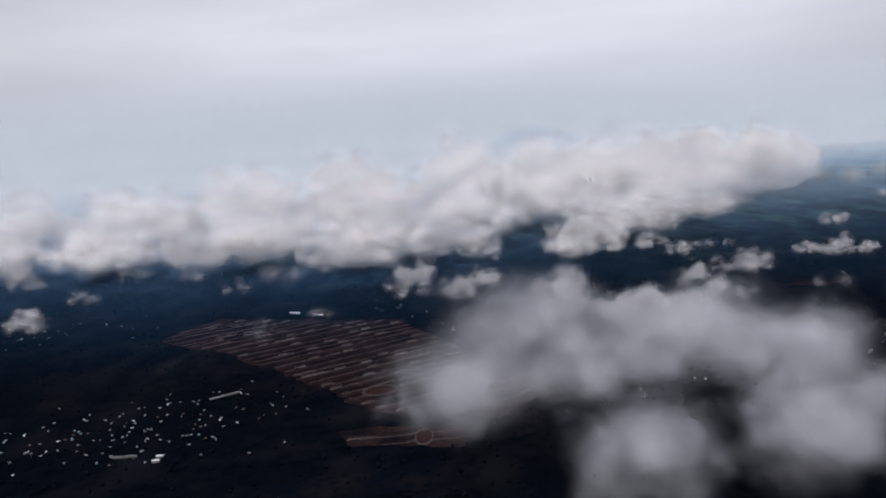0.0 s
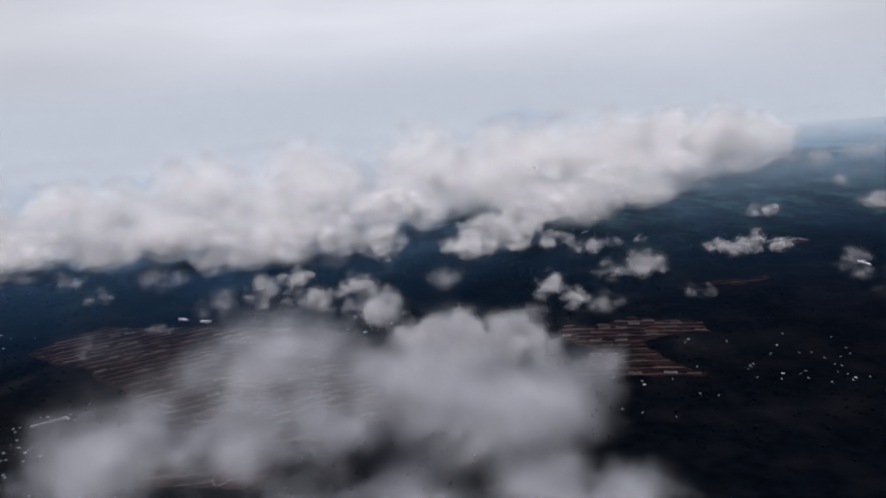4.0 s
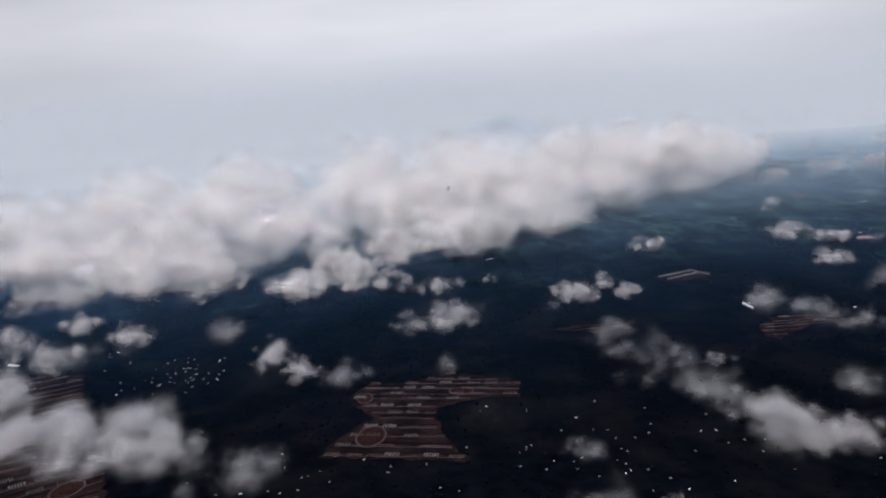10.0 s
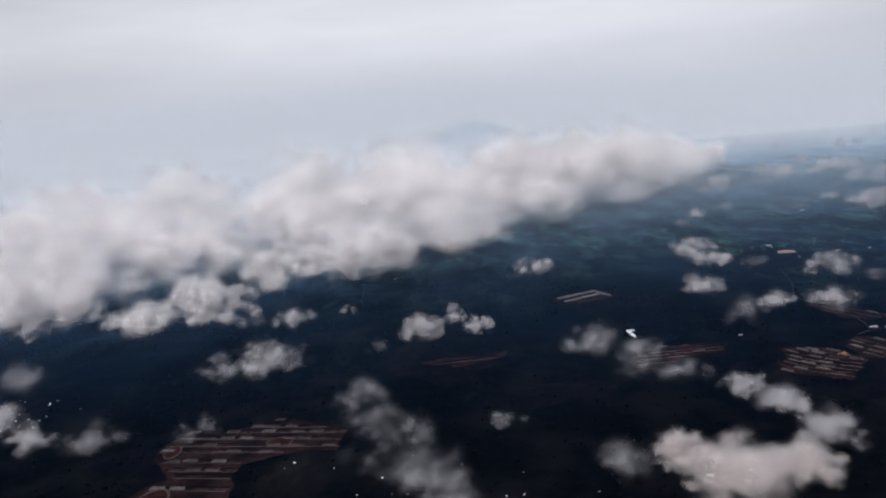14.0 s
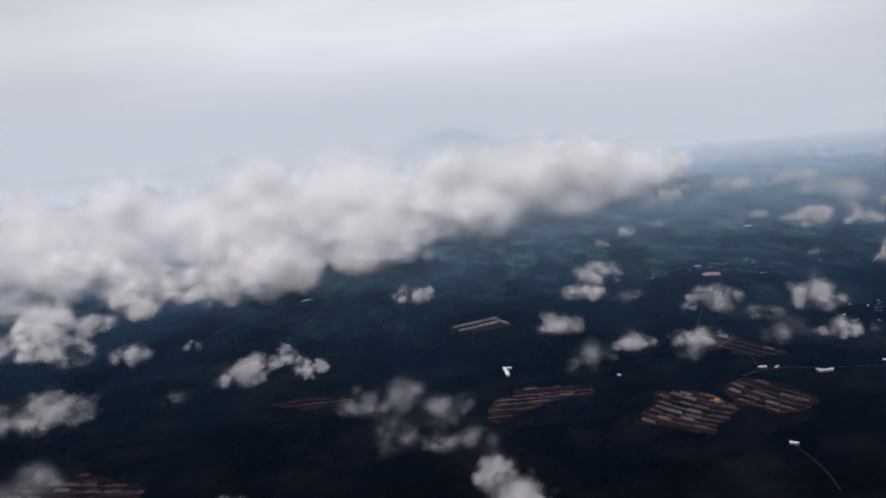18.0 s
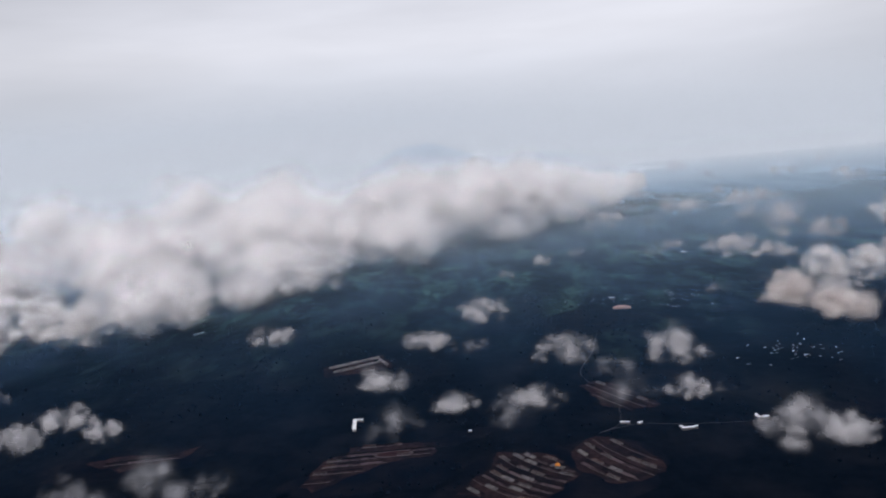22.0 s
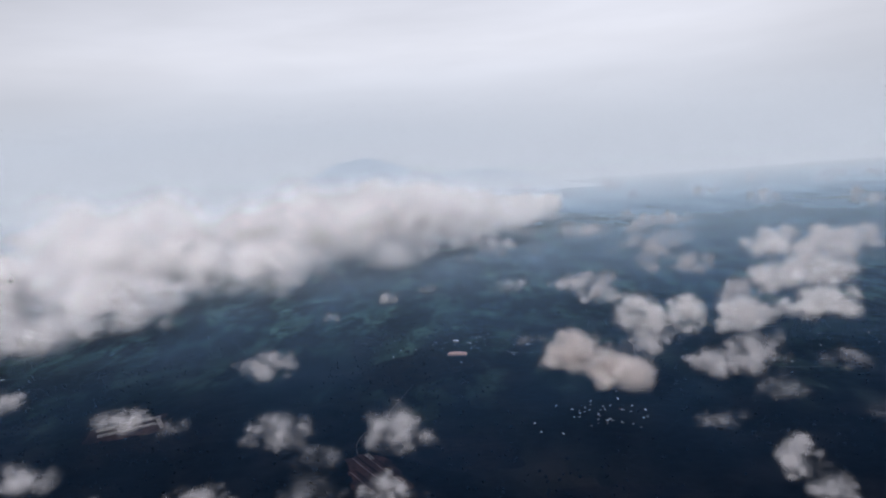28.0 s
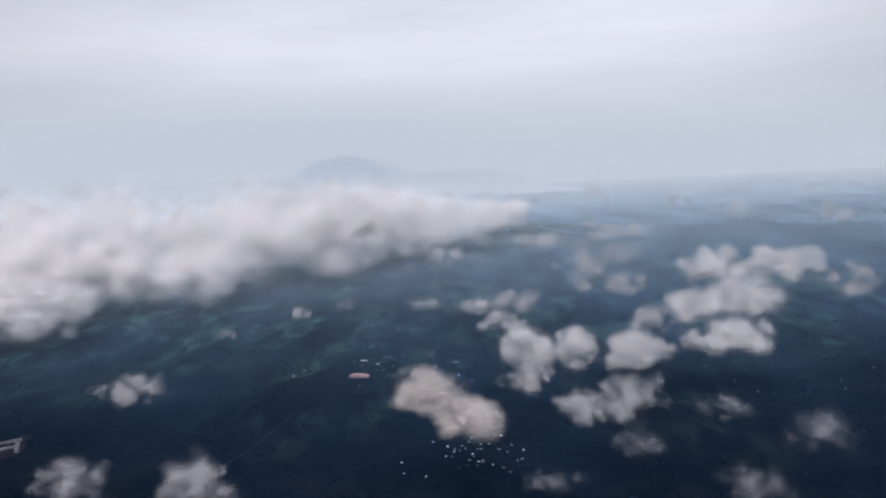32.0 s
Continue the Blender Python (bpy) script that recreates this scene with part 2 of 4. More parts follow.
def haze_sheet_material(name, top):
    """Distance haze painted on a thin low lit sheet, thicker over the distant plain."""
    m, nt, out = graph(name)
    co = nt.nodes.new("ShaderNodeNewGeometry").outputs["Position"]
    xyz = nt.nodes.new("ShaderNodeSeparateXYZ")
    nt.links.new(co, xyz.inputs[0])
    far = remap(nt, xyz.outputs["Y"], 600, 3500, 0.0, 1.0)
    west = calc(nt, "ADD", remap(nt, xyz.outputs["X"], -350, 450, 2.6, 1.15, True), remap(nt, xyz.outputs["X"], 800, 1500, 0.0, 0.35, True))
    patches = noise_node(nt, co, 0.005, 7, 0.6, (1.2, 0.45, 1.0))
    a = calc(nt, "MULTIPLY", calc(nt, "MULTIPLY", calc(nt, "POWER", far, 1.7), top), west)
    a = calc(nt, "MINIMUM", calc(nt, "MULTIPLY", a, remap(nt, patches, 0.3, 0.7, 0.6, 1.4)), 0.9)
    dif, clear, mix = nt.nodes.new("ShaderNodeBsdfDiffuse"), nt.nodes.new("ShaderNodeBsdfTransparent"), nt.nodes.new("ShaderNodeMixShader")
    # colour runs from deep blue to pale, as hazy air would with distance
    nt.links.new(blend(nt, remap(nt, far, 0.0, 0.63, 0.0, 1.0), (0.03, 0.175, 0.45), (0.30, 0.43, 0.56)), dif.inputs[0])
    nt.links.new(a, mix.inputs[0])
    nt.links.new(clear.outputs[0], mix.inputs[1])
    nt.links.new(dif.outputs[0], mix.inputs[2])
    nt.links.new(mix.outputs[0], out.inputs[0])
    return m


# emission graded by height: haze colour painted onto something that is no lamp
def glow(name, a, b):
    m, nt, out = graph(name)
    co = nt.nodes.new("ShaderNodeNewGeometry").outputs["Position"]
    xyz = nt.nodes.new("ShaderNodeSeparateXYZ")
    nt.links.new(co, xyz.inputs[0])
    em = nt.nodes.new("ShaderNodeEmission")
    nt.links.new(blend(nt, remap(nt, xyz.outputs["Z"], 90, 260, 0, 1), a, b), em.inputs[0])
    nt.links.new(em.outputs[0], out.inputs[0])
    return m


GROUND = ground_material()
EARTH = surface("bare_reddish_earth", (0.015, 0.0092, 0.0100), (0.034, 0.0205, 0.0215), 0.25, 0.95, 0.3, (0.008, 0.0068, 0.009), 0.04)
ROAD = surface("dim_tarred_road", (0.024, 0.023, 0.027), (0.046, 0.043, 0.047), 0.3, 0.95)
PLOT = surface("pale_pinkish_plot_earth", (0.046, 0.033, 0.036), (0.092, 0.066, 0.069), 0.35, 0.95, 0.2, (0.020, 0.013, 0.015), 0.06, vary=0.75)
CLEARED = surface("brown_grey_scrub", (0.0032, 0.0042, 0.0075), (0.0105, 0.0096, 0.0118), 0.12, 0.95, 0.3, (0.0026, 0.0042, 0.0084), 0.03)
HEDGE = surface("dark_red_brown_strip", (0.006, 0.005, 0.0065), (0.013, 0.009, 0.0115), 0.3, 0.95, vary=0.5)
LANE = surface("pale_concrete_lane", (0.055, 0.044, 0.045), (0.10, 0.083, 0.082), 0.3, 0.9)
PALE_ROOF = surface("pale_grey_roof_sheet", (0.10, 0.092, 0.095), (0.20, 0.185, 0.185), 0.3, 0.7, sheen=0.2, vary=0.5)
SHEET_ROOF = surface("weathered_roof_sheet", (0.035, 0.028, 0.029), (0.08, 0.064, 0.062), 0.25, 0.6, 0, (0.042, 0.023, 0.022), 0.05, sheen=0.05, vary=0.5)
RED_ROOF = surface("red_brown_roof_tiles", (0.035, 0.017, 0.015), (0.065, 0.032, 0.028), 0.3, 0.8, 0, (0.08, 0.06, 0.055), 0.06)
WHITE_ROOF = surface("white_painted_metal_roof", (0.62, 0.66, 0.70), (0.80, 0.82, 0.84), 0.2, 0.5, sheen=0.2)
GREY_ROOF = surface("grey_metal_roof", (0.15, 0.17, 0.19), (0.30, 0.32, 0.34), 0.2, 0.55, sheen=0.2, vary=0.6)
BLUE_ROOF = surface("blue_grey_metal_roof", (0.16, 0.24, 0.30), (0.28, 0.36, 0.42), 0.2, 0.55, sheen=0.2)
PLASTER = surface("rendered_wall", (0.12, 0.112, 0.11), (0.20, 0.185, 0.18), 0.3, 0.9)
ORANGE = surface("orange_painted_roof", (0.50, 0.17, 0.03), (0.62, 0.24, 0.05), 0.3, 0.6)
# far darker and bluer than leaves: dim hazy light is in the colour
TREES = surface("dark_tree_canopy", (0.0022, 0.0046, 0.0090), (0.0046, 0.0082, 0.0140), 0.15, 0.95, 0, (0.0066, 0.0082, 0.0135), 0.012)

# ---- mesh helpers ----


def mesh_from(name, verts, faces, material, smooth=False):
    """A mesh out of number arrays; faces all have the same number of corners."""
    verts, faces = np.asarray(verts, np.float32), np.asarray(faces, np.int32)
    me = bpy.data.meshes.new(name)
    k = faces.shape[1]
    me.vertices.add(len(verts))
    me.vertices.foreach_set("co", verts.ravel())
    me.loops.add(faces.size)
    me.loops.foreach_set("vertex_index", faces.ravel())
    me.polygons.add(len(faces))
    me.polygons.foreach_set("loop_start", np.arange(0, faces.size, k, dtype=np.int32))
    if smooth:
        me.polygons.foreach_set("use_smooth", np.ones(len(faces), bool))
    me.materials.append(material)
    me.update(calc_edges=True)
    return me


def part(name, bm, material, parent=None, label=""):
    me = bpy.data.meshes.new(name)
    bm.to_mesh(me)
    bm.free()
    me.materials.append(material)
    ob = new(name, me)
    ob.parent = parent
    return tagged(ob, label)


def box(bm, x0, y0, z0, x1, y1, z1):
    m = Matrix.Translation(((x0 + x1) / 2, (y0 + y1) / 2, (z0 + z1) / 2)) @ Matrix.Diagonal((x1 - x0, y1 - y0, z1 - z0, 1))
    bmesh.ops.create_cube(bm, size=1, matrix=m)
    return bm


def prism(bm, length, depth, z0, rise, over=0.3):
    """A gabled roof over a plan of that size."""
    a, b = length / 2 + over, depth / 2 + over
    lo = [bm.verts.new(v) for v in ((-a, -b, z0), (a, -b, z0), (a, b, z0), (-a, b, z0))]
    hi = [bm.verts.new(v) for v in ((-a, 0, z0 + rise), (a, 0, z0 + rise))]
    for f in ((lo[0], lo[1], hi[1], hi[0]), (lo[2], lo[3], hi[0], hi[1]), (lo[1], lo[2], hi[1]), (lo[3], lo[0], hi[0]), (lo[3], lo[2], lo[1], lo[0])):
        bm.faces.new(f)
    return bm


def outline(points, z0, z1):
    """A slab over a plan."""
    bm = bmesh.new()
    f = bm.faces.new([bm.verts.new((x, y, z0)) for x, y in points])
    r = bmesh.ops.extrude_face_region(bm, geom=[f])
    for v in r["geom"]:
        if isinstance(v, bmesh.types.BMVert):
            v.co.z = z1
    bmesh.ops.recalc_face_normals(bm, faces=bm.faces)
    bmesh.ops.triangulate(bm, faces=bm.faces)
    return bm


# ---- ground, haze sheets and distance ----


def build_ground():
    k = 140
    g = np.linspace(-1, 1, k)
    s = np.sign(g) * (0.25 * np.abs(g) + 0.75 * np.abs(g) ** 3)
    x, y = np.meshgrid(400 + 9000 * s, 900 + 9000 * s, indexing="ij")
    z = np.array([max(0.0, noise.noise((a * 0.0011, b * 0.0011, 3.0)) * 14 - 1.0) if b > 1500 or b < 150 else 0.0 for a, b in zip(x.ravel(), y.ravel())])
    i = np.arange(k * k).reshape(k, k)
    faces = np.stack([i[:-1, :-1], i[1:, :-1], i[1:, 1:], i[:-1, 1:]], -1).reshape(-1, 4)
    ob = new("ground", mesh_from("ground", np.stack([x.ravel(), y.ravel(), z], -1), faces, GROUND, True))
    tagged(ob, "dark wooded lowland with fields and clearings", "ground", kind="structure")


def build_haze_sheet(z, top):
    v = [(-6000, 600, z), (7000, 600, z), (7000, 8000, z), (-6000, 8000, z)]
    ob = new("mist", mesh_from("mist", v, [(0, 1, 2, 3)], haze_sheet_material("painted_ground_haze", top)))
    tagged(ob, "thin low sheet painted as bluish distance haze over the plain", "mist", kind="stuff")


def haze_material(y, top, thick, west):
    """Haze of the far distance painted as a thin pale glow that fades out upwards."""
    m, nt, out = graph("painted_haze_glow")
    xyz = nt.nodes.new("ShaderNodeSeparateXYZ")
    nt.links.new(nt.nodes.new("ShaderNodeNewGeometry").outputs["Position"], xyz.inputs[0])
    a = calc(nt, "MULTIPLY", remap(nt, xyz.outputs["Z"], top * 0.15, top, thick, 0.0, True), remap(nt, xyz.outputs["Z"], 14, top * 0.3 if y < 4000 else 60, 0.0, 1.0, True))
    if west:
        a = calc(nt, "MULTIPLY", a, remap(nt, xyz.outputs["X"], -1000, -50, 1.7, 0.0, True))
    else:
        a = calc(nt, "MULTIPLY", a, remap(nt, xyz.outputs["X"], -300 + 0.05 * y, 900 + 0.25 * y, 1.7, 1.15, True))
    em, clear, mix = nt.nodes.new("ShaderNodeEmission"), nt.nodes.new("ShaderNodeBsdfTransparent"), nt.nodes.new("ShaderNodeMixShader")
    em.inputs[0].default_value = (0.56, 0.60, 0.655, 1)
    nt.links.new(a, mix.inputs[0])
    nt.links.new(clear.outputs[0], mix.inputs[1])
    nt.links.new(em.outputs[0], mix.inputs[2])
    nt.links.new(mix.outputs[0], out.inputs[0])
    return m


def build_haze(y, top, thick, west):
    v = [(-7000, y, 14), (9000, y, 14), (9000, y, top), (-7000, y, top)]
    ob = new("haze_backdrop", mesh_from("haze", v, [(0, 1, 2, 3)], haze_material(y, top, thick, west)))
    tagged(ob, "pale blue glowing sheet painted as haze of the far distance", "haze", kind="structure")


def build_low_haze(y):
    """Bluish distance haze painted on a thin upright sheet, gone at its foot and top."""
    m, nt, out = graph("painted_low_haze")
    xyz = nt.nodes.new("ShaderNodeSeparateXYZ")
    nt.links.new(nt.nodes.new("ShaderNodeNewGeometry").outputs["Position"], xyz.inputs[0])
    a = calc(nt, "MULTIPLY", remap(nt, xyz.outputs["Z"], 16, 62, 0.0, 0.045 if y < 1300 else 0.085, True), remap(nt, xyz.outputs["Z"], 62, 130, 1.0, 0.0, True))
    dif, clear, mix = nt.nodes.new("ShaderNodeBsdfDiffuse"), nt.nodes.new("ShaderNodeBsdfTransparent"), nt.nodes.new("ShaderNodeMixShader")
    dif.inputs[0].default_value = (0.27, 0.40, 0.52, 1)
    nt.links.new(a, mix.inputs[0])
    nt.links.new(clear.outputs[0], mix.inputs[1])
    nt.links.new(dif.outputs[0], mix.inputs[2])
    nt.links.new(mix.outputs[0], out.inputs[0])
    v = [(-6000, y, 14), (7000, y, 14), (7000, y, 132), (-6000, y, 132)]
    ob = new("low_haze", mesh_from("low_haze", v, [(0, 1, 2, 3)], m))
    tagged(ob, "thin upright sheet painted as bluish haze over the plain", "haze", kind="stuff")


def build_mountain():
    """A far double-peaked mountain; the blue haze of distance is painted in as a glow."""
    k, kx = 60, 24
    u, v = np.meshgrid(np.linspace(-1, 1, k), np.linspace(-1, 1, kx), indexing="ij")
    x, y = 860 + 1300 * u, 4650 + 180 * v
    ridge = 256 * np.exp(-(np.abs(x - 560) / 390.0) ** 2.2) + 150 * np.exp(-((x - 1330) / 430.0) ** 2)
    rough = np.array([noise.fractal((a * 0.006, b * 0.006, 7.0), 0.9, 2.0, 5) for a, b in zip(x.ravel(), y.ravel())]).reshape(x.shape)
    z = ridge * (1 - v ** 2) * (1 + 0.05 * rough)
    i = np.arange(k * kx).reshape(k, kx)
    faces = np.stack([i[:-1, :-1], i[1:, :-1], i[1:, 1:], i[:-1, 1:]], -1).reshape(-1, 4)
    ob = new("mountain_backdrop", mesh_from("mountain", np.stack([x, y, z], -1).reshape(-1, 3), faces, glow("painted_mountain_haze", (0.46, 0.525, 0.615), (0.41, 0.475, 0.57)), True))
    tagged(ob, "far mountain with two blurred peaks, haze painted in as blue glow", "mountain", kind="structure")


build_ground()
build_haze_sheet(5, 0.50)
build_haze_sheet(10, 0.50)
# upright sheets added close over the plain to imitate hazy air
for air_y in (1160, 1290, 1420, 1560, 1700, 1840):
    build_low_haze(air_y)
# glowing sheets, denser with distance, in place of real haze
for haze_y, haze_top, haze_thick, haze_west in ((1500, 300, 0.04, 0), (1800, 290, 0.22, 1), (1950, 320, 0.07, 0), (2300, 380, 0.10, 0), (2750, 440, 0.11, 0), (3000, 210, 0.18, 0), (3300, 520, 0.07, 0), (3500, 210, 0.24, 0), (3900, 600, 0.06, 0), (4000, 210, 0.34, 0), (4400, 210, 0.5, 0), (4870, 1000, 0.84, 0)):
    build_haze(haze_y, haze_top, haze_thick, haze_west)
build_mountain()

# ---- clouds ----


cloud_count = [0]


def tufts(name, parent, at, size, thin, way, rng, material):
    """Soft tufts of vapour: three crossed faces each, turned at random, with their density and the side they are lit from."""
    n = len(at)
    q = rng.normal(size=(n, 4))
    q /= np.linalg.norm(q, axis=1)[:, None]
    w, x, y, z = q.T
    axes = np.stack([np.stack([1 - 2 * (y * y + z * z), 2 * (x * y + w * z), 2 * (x * z - w * y)], -1), np.stack([2 * (x * y - w * z), 1 - 2 * (x * x + z * z), 2 * (y * z + w * x)], -1), np.stack([2 * (x * z + w * y), 2 * (y * z - w * x), 1 - 2 * (x * x + y * y)], -1)], 1)
    axes *= size[:, None, None] * np.array((1.0, 1.0, 0.8))
    corners = []
    for a, b in ((0, 1), (1, 2), (2, 0)):
        corners += [at + s * axes[:, a] + t * axes[:, b] for s, t in ((-1, -1), (1, -1), (1, 1), (-1, 1))]
    verts = np.stack(corners, 1).reshape(-1, 3)
    me = mesh_from(name, verts, np.arange(len(verts)).reshape(-1, 4), material)
    me.uv_layers.new(name="UVMap").data.foreach_set("uv", np.tile(np.array((0, 0, 1, 0, 1, 1, 0, 1), np.float32), 3 * n))
    me.attributes.new("thin", "FLOAT", "POINT").data.foreach_set("value", np.repeat(thin, 12).astype(np.float32))
    me.attributes.new("way", "FLOAT_VECTOR", "POINT").data.foreach_set("vector", np.repeat(way, 12, 0).astype(np.float32).ravel())
    ob = new(name, me)
    ob.parent = parent
    tagged(ob, kind="stuff")


def cloud(label, x, y, z, length, depth, height, turn, material, group, layers, lobes, big, tuft, stray=0.25, flat=0.35):
    """A cloud as a heap of rounded lobes filled with soft tufts of vapour, flatter below, with loose tufts drifting off its edge.
    layers: how many faces lie behind one another through it; big: the lobes' size against the cloud's; tuft: the tufts' size against the lobes'; stray: the share that drifts off."""
    cloud_count[0] += 1
    rng = np.random.default_rng(cloud_count[0] * 7 + 1)
    half = np.array((length, depth, height), float) / 2
    wide = big * (half[0] * half[1] * half[2]) ** (1 / 3)
    r, a = np.sqrt(rng.random(lobes)), rng.uniform(0, 2 * math.pi, lobes)
    size = wide * rng.uniform(0.4, 1.25, lobes) * (1.15 - 0.5 * r)
    room = np.maximum(half[:2] - 0.75 * size[:, None], 0.12 * half[:2])
    top = np.maximum(half[2] * (1.0 - 0.75 * r ** 2) - 0.8 * size, -0.5 * half[2])
    floor = -half[2] + 0.6 * size
    mid = np.stack([np.cos(a) * r * room[:, 0], np.sin(a) * r * room[:, 1], floor + np.maximum(top - floor, 0) * rng.random(lobes) ** 0.7], -1)
    mean = tuft * np.sum(size ** 3) / np.sum(size ** 2)
    count = int(max(24, layers * length * (height + 0.4 * depth) * 0.8 / (6.5 * mean ** 2)))
    pick = rng.choice(lobes, count, p=size ** 2 / np.sum(size ** 2))
    way = rng.normal(size=(count, 3))
    way /= np.linalg.norm(way, axis=1)[:, None]
    reach = rng.random(count) ** 0.42
    loose = rng.random(count) < stray
    reach = np.where(loose, 1.0 + np.abs(rng.normal(0, 0.28, count)), reach)
    at = mid[pick] + way * (size[pick] * reach)[:, None]
    low = -half[2] * (1 - flat)
    at[:, 2] = np.where(at[:, 2] < low, low + (at[:, 2] - low) * 0.35, at[:, 2])
    soft = np.maximum(size[pick], 0.62 * wide) * tuft * rng.uniform(0.6, 1.25, count) * np.where(loose, 0.8, 1.0)
    thin = np.where(loose, 0.42 * rng.uniform(0.4, 1.0, count), rng.uniform(0.7, 1.0, count)) * np.clip((at[:, 2] / half[2] + 1.5) / 1.3, 0.35, 1.0)
    side = way * (0.4 * np.minimum(reach, 1.0) ** 3)[:, None] + at / half * 0.45 + np.array((-0.06, -0.15, 0.6))
    side /= np.linalg.norm(side, axis=1)[:, None]
    whole = new("cloud")
    for name, some in (("core", ~loose), ("fringe", loose)):
        if some.any():
            tufts(name, whole, at[some], soft[some], thin[some], side[some], rng, material)
    whole.matrix_world = pose(x, y, z, 0, 0, turn)
    return tagged(whole, label, "cloud", group)


def bank(x, y, z, length, depth, height, turn):
    cloud("large heaped grey-white cloud bank with a billowing top", x, y, z - 0.08 * height, length, depth, height * 1.16, turn, VAPOUR, "cloud bank", 40, 44, 0.37, 0.95, 0.02)


def heap(x, y, z, length, depth, height, turn):
    cloud("rounded grey-white heap of cloud with a billowing top", x, y, z, length * 1.2, depth * 1.2, height * 1.1, turn, HEAP, "heaps of low cloud", 38, 20, 0.40, 1.05, 0.2)


def puff(x, y, z, length, depth, height, turn):
    cloud("small puffy grey-white cloud with frayed edges", x, y, z, length * 1.1, depth * 1.1, height * 1.1, turn, PUFF, "scattered low clouds", 36, 20, 0.36, 1.15, 0.4)


def dense_cloud(x, y, z, length, depth, height, turn):
    cloud("compact dense cloud, faintly warm white on top", x, y, z, length * 1.12, depth * 1.2, height * 1.1, turn, DENSE, "scattered low clouds", 42, 20, 0.46, 1.1, 0.1)


def wisp(x, y, z, length, depth, height, turn):
    cloud("thin torn grey wisp of low cloud", x, y, z, length * 1.15, depth * 1.1, height * 1.1, turn, TORN, "wisps of low cloud", 28, 14, 0.42, 1.3, 0.5)


def heavy_cloud(x, y, z, length, depth, height, turn):
    cloud("thick smooth grey cloud with a rounded edge", x, y, z, length, depth, height, turn, HEAVY, "scattered low clouds", 44, 16, 0.52, 1.0, 0.16)


def near_cloud(x, y, z, length, depth, height, turn):
    cloud("broad soft grey cloud with blurred torn edges", x, y, z, length * 1.3, depth * 1.4, height * 1.15, turn, NEAR, "near cloud", 44, 24, 0.6, 1.15, 0.2)


def faint_cloud(x, y, z, length, depth, height, turn):
    cloud("faint trailing veil of grey cloud", x, y, z, length, depth, height, turn, FAINT, "near cloud", 26, 10, 0.6, 0.95, 0.35)


bank(-830, 1230, 68, 320, 240, 62, 8)
bank(-1010, 1600, 85, 400, 340, 92, -20)
bank(-1280, 2050, 92, 440, 420, 110, 15)
bank(930, 2060, 132, 280, 240, 186, 22)
bank(-950, 2150, 94, 420, 420, 113, 10)
bank(-620, 2200, 107, 420, 420, 138, 10)
bank(-300, 2200, 118, 430, 420, 160, -30)
bank(20, 2250, 126, 430, 420, 176, 20)
bank(320, 2250, 134, 430, 420, 192, 20)
bank(620, 2280, 129, 420, 420, 183, -10)
bank(890, 2200, 134, 400, 400, 192, 20)
bank(-720, 1640, 84, 400, 360, 92, -30)
bank(-430, 1640, 95, 400, 360, 114, 20)
bank(-150, 1600, 103, 400, 360, 130, 0)
bank(120, 1640, 110, 380, 380, 144, -30)
bank(380, 1780, 119, 380, 380, 162, -10)
bank(630, 1900, 123, 360, 340, 170, 0)
bank(820, 1960, 129, 300, 300, 183, 10)
bank(-620, 1250, 66, 320, 230, 57, -20)
bank(-350, 1230, 70, 320, 240, 64, 10)
bank(-110, 1180, 73, 300, 240, 70, -20)
bank(330, 1320, 75, 220, 220, 74, 0)
bank(480, 1480, 80, 240, 220, 84, -30)
bank(660, 1700, 84, 220, 200, 92, -30)
bank(1080, 2330, 102, 330, 300, 128, 0)
bank(1230, 2620, 92, 340, 260, 108, 0)
bank(250, 1560, 96, 300, 260, 116, 10)
bank(430, 1640, 100, 280, 240, 124, -15)
bank(510, 1720, 95, 260, 220, 112, 0)
bank(-520, 1420, 82, 300, 200, 88, 12)
bank(-240, 1400, 84, 300, 200, 92, -14)
bank(30, 1370, 84, 260, 200, 92, 20)
bank(230, 1480, 90, 260, 220, 104, -25)
puff(1312, 1519, 72, 67, 47, 54, -1)
puff(1348, 1473, 68, 73, 51, 48, -1)
heap(1503, 1511, 82, 102, 72, 46, -1)
heap(1390, 1273, 78, 91, 64, 38, -1)
heap(1468, 1313, 78, 92, 64, 59, -1)
heap(1383, 1179, 66, 91, 64, 36, -1)
heap(1628, 1552, 74, 118, 83, 71, -1)
puff(1634, 1379, 72, 66, 46, 53, -1)
puff(1318, 1234, 70, 54, 37, 32, -1)
wisp(1069, 1340, 80, 53, 37, 12, -1)
puff(1122, 1279, 86, 53, 37, 18, -1)
puff(1150, 1200, 84, 54, 38, 23, -1)
heap(1164, 1107, 80, 59, 42, 43, -1)
heap(1210, 1103, 80, 51, 35, 38, -1)
heap(1262, 1098, 78, 67, 47, 33, -1)
puff(1162, 1066, 66, 59, 41, 21, -1)
puff(1202, 998, 66, 82, 57, 18, -1)
puff(1234, 1018, 68, 60, 42, 33, -1)
wisp(1216, 925, 64, 47, 33, 19, -1)
wisp(1296, 986, 64, 42, 29, 18, -1)
dense_cloud(1071, 992, 86, 53, 37, 35, -1)
dense_cloud(1100, 958, 80, 60, 42, 29, -1)
wisp(1147, 875, 66, 34, 24, 10, -1)
puff(1165, 815, 64, 34, 23, 26, -1)
puff(1170, 785, 62, 31, 21, 24, -1)
wisp(1339, 930, 64, 55, 38, 32, -2)
wisp(1266, 868, 60, 49, 34, 19, -2)
wisp(1068, 1450, 52, 49, 34, 26, -1)
puff(1073, 2025, 50, 57, 40, 41, -1)
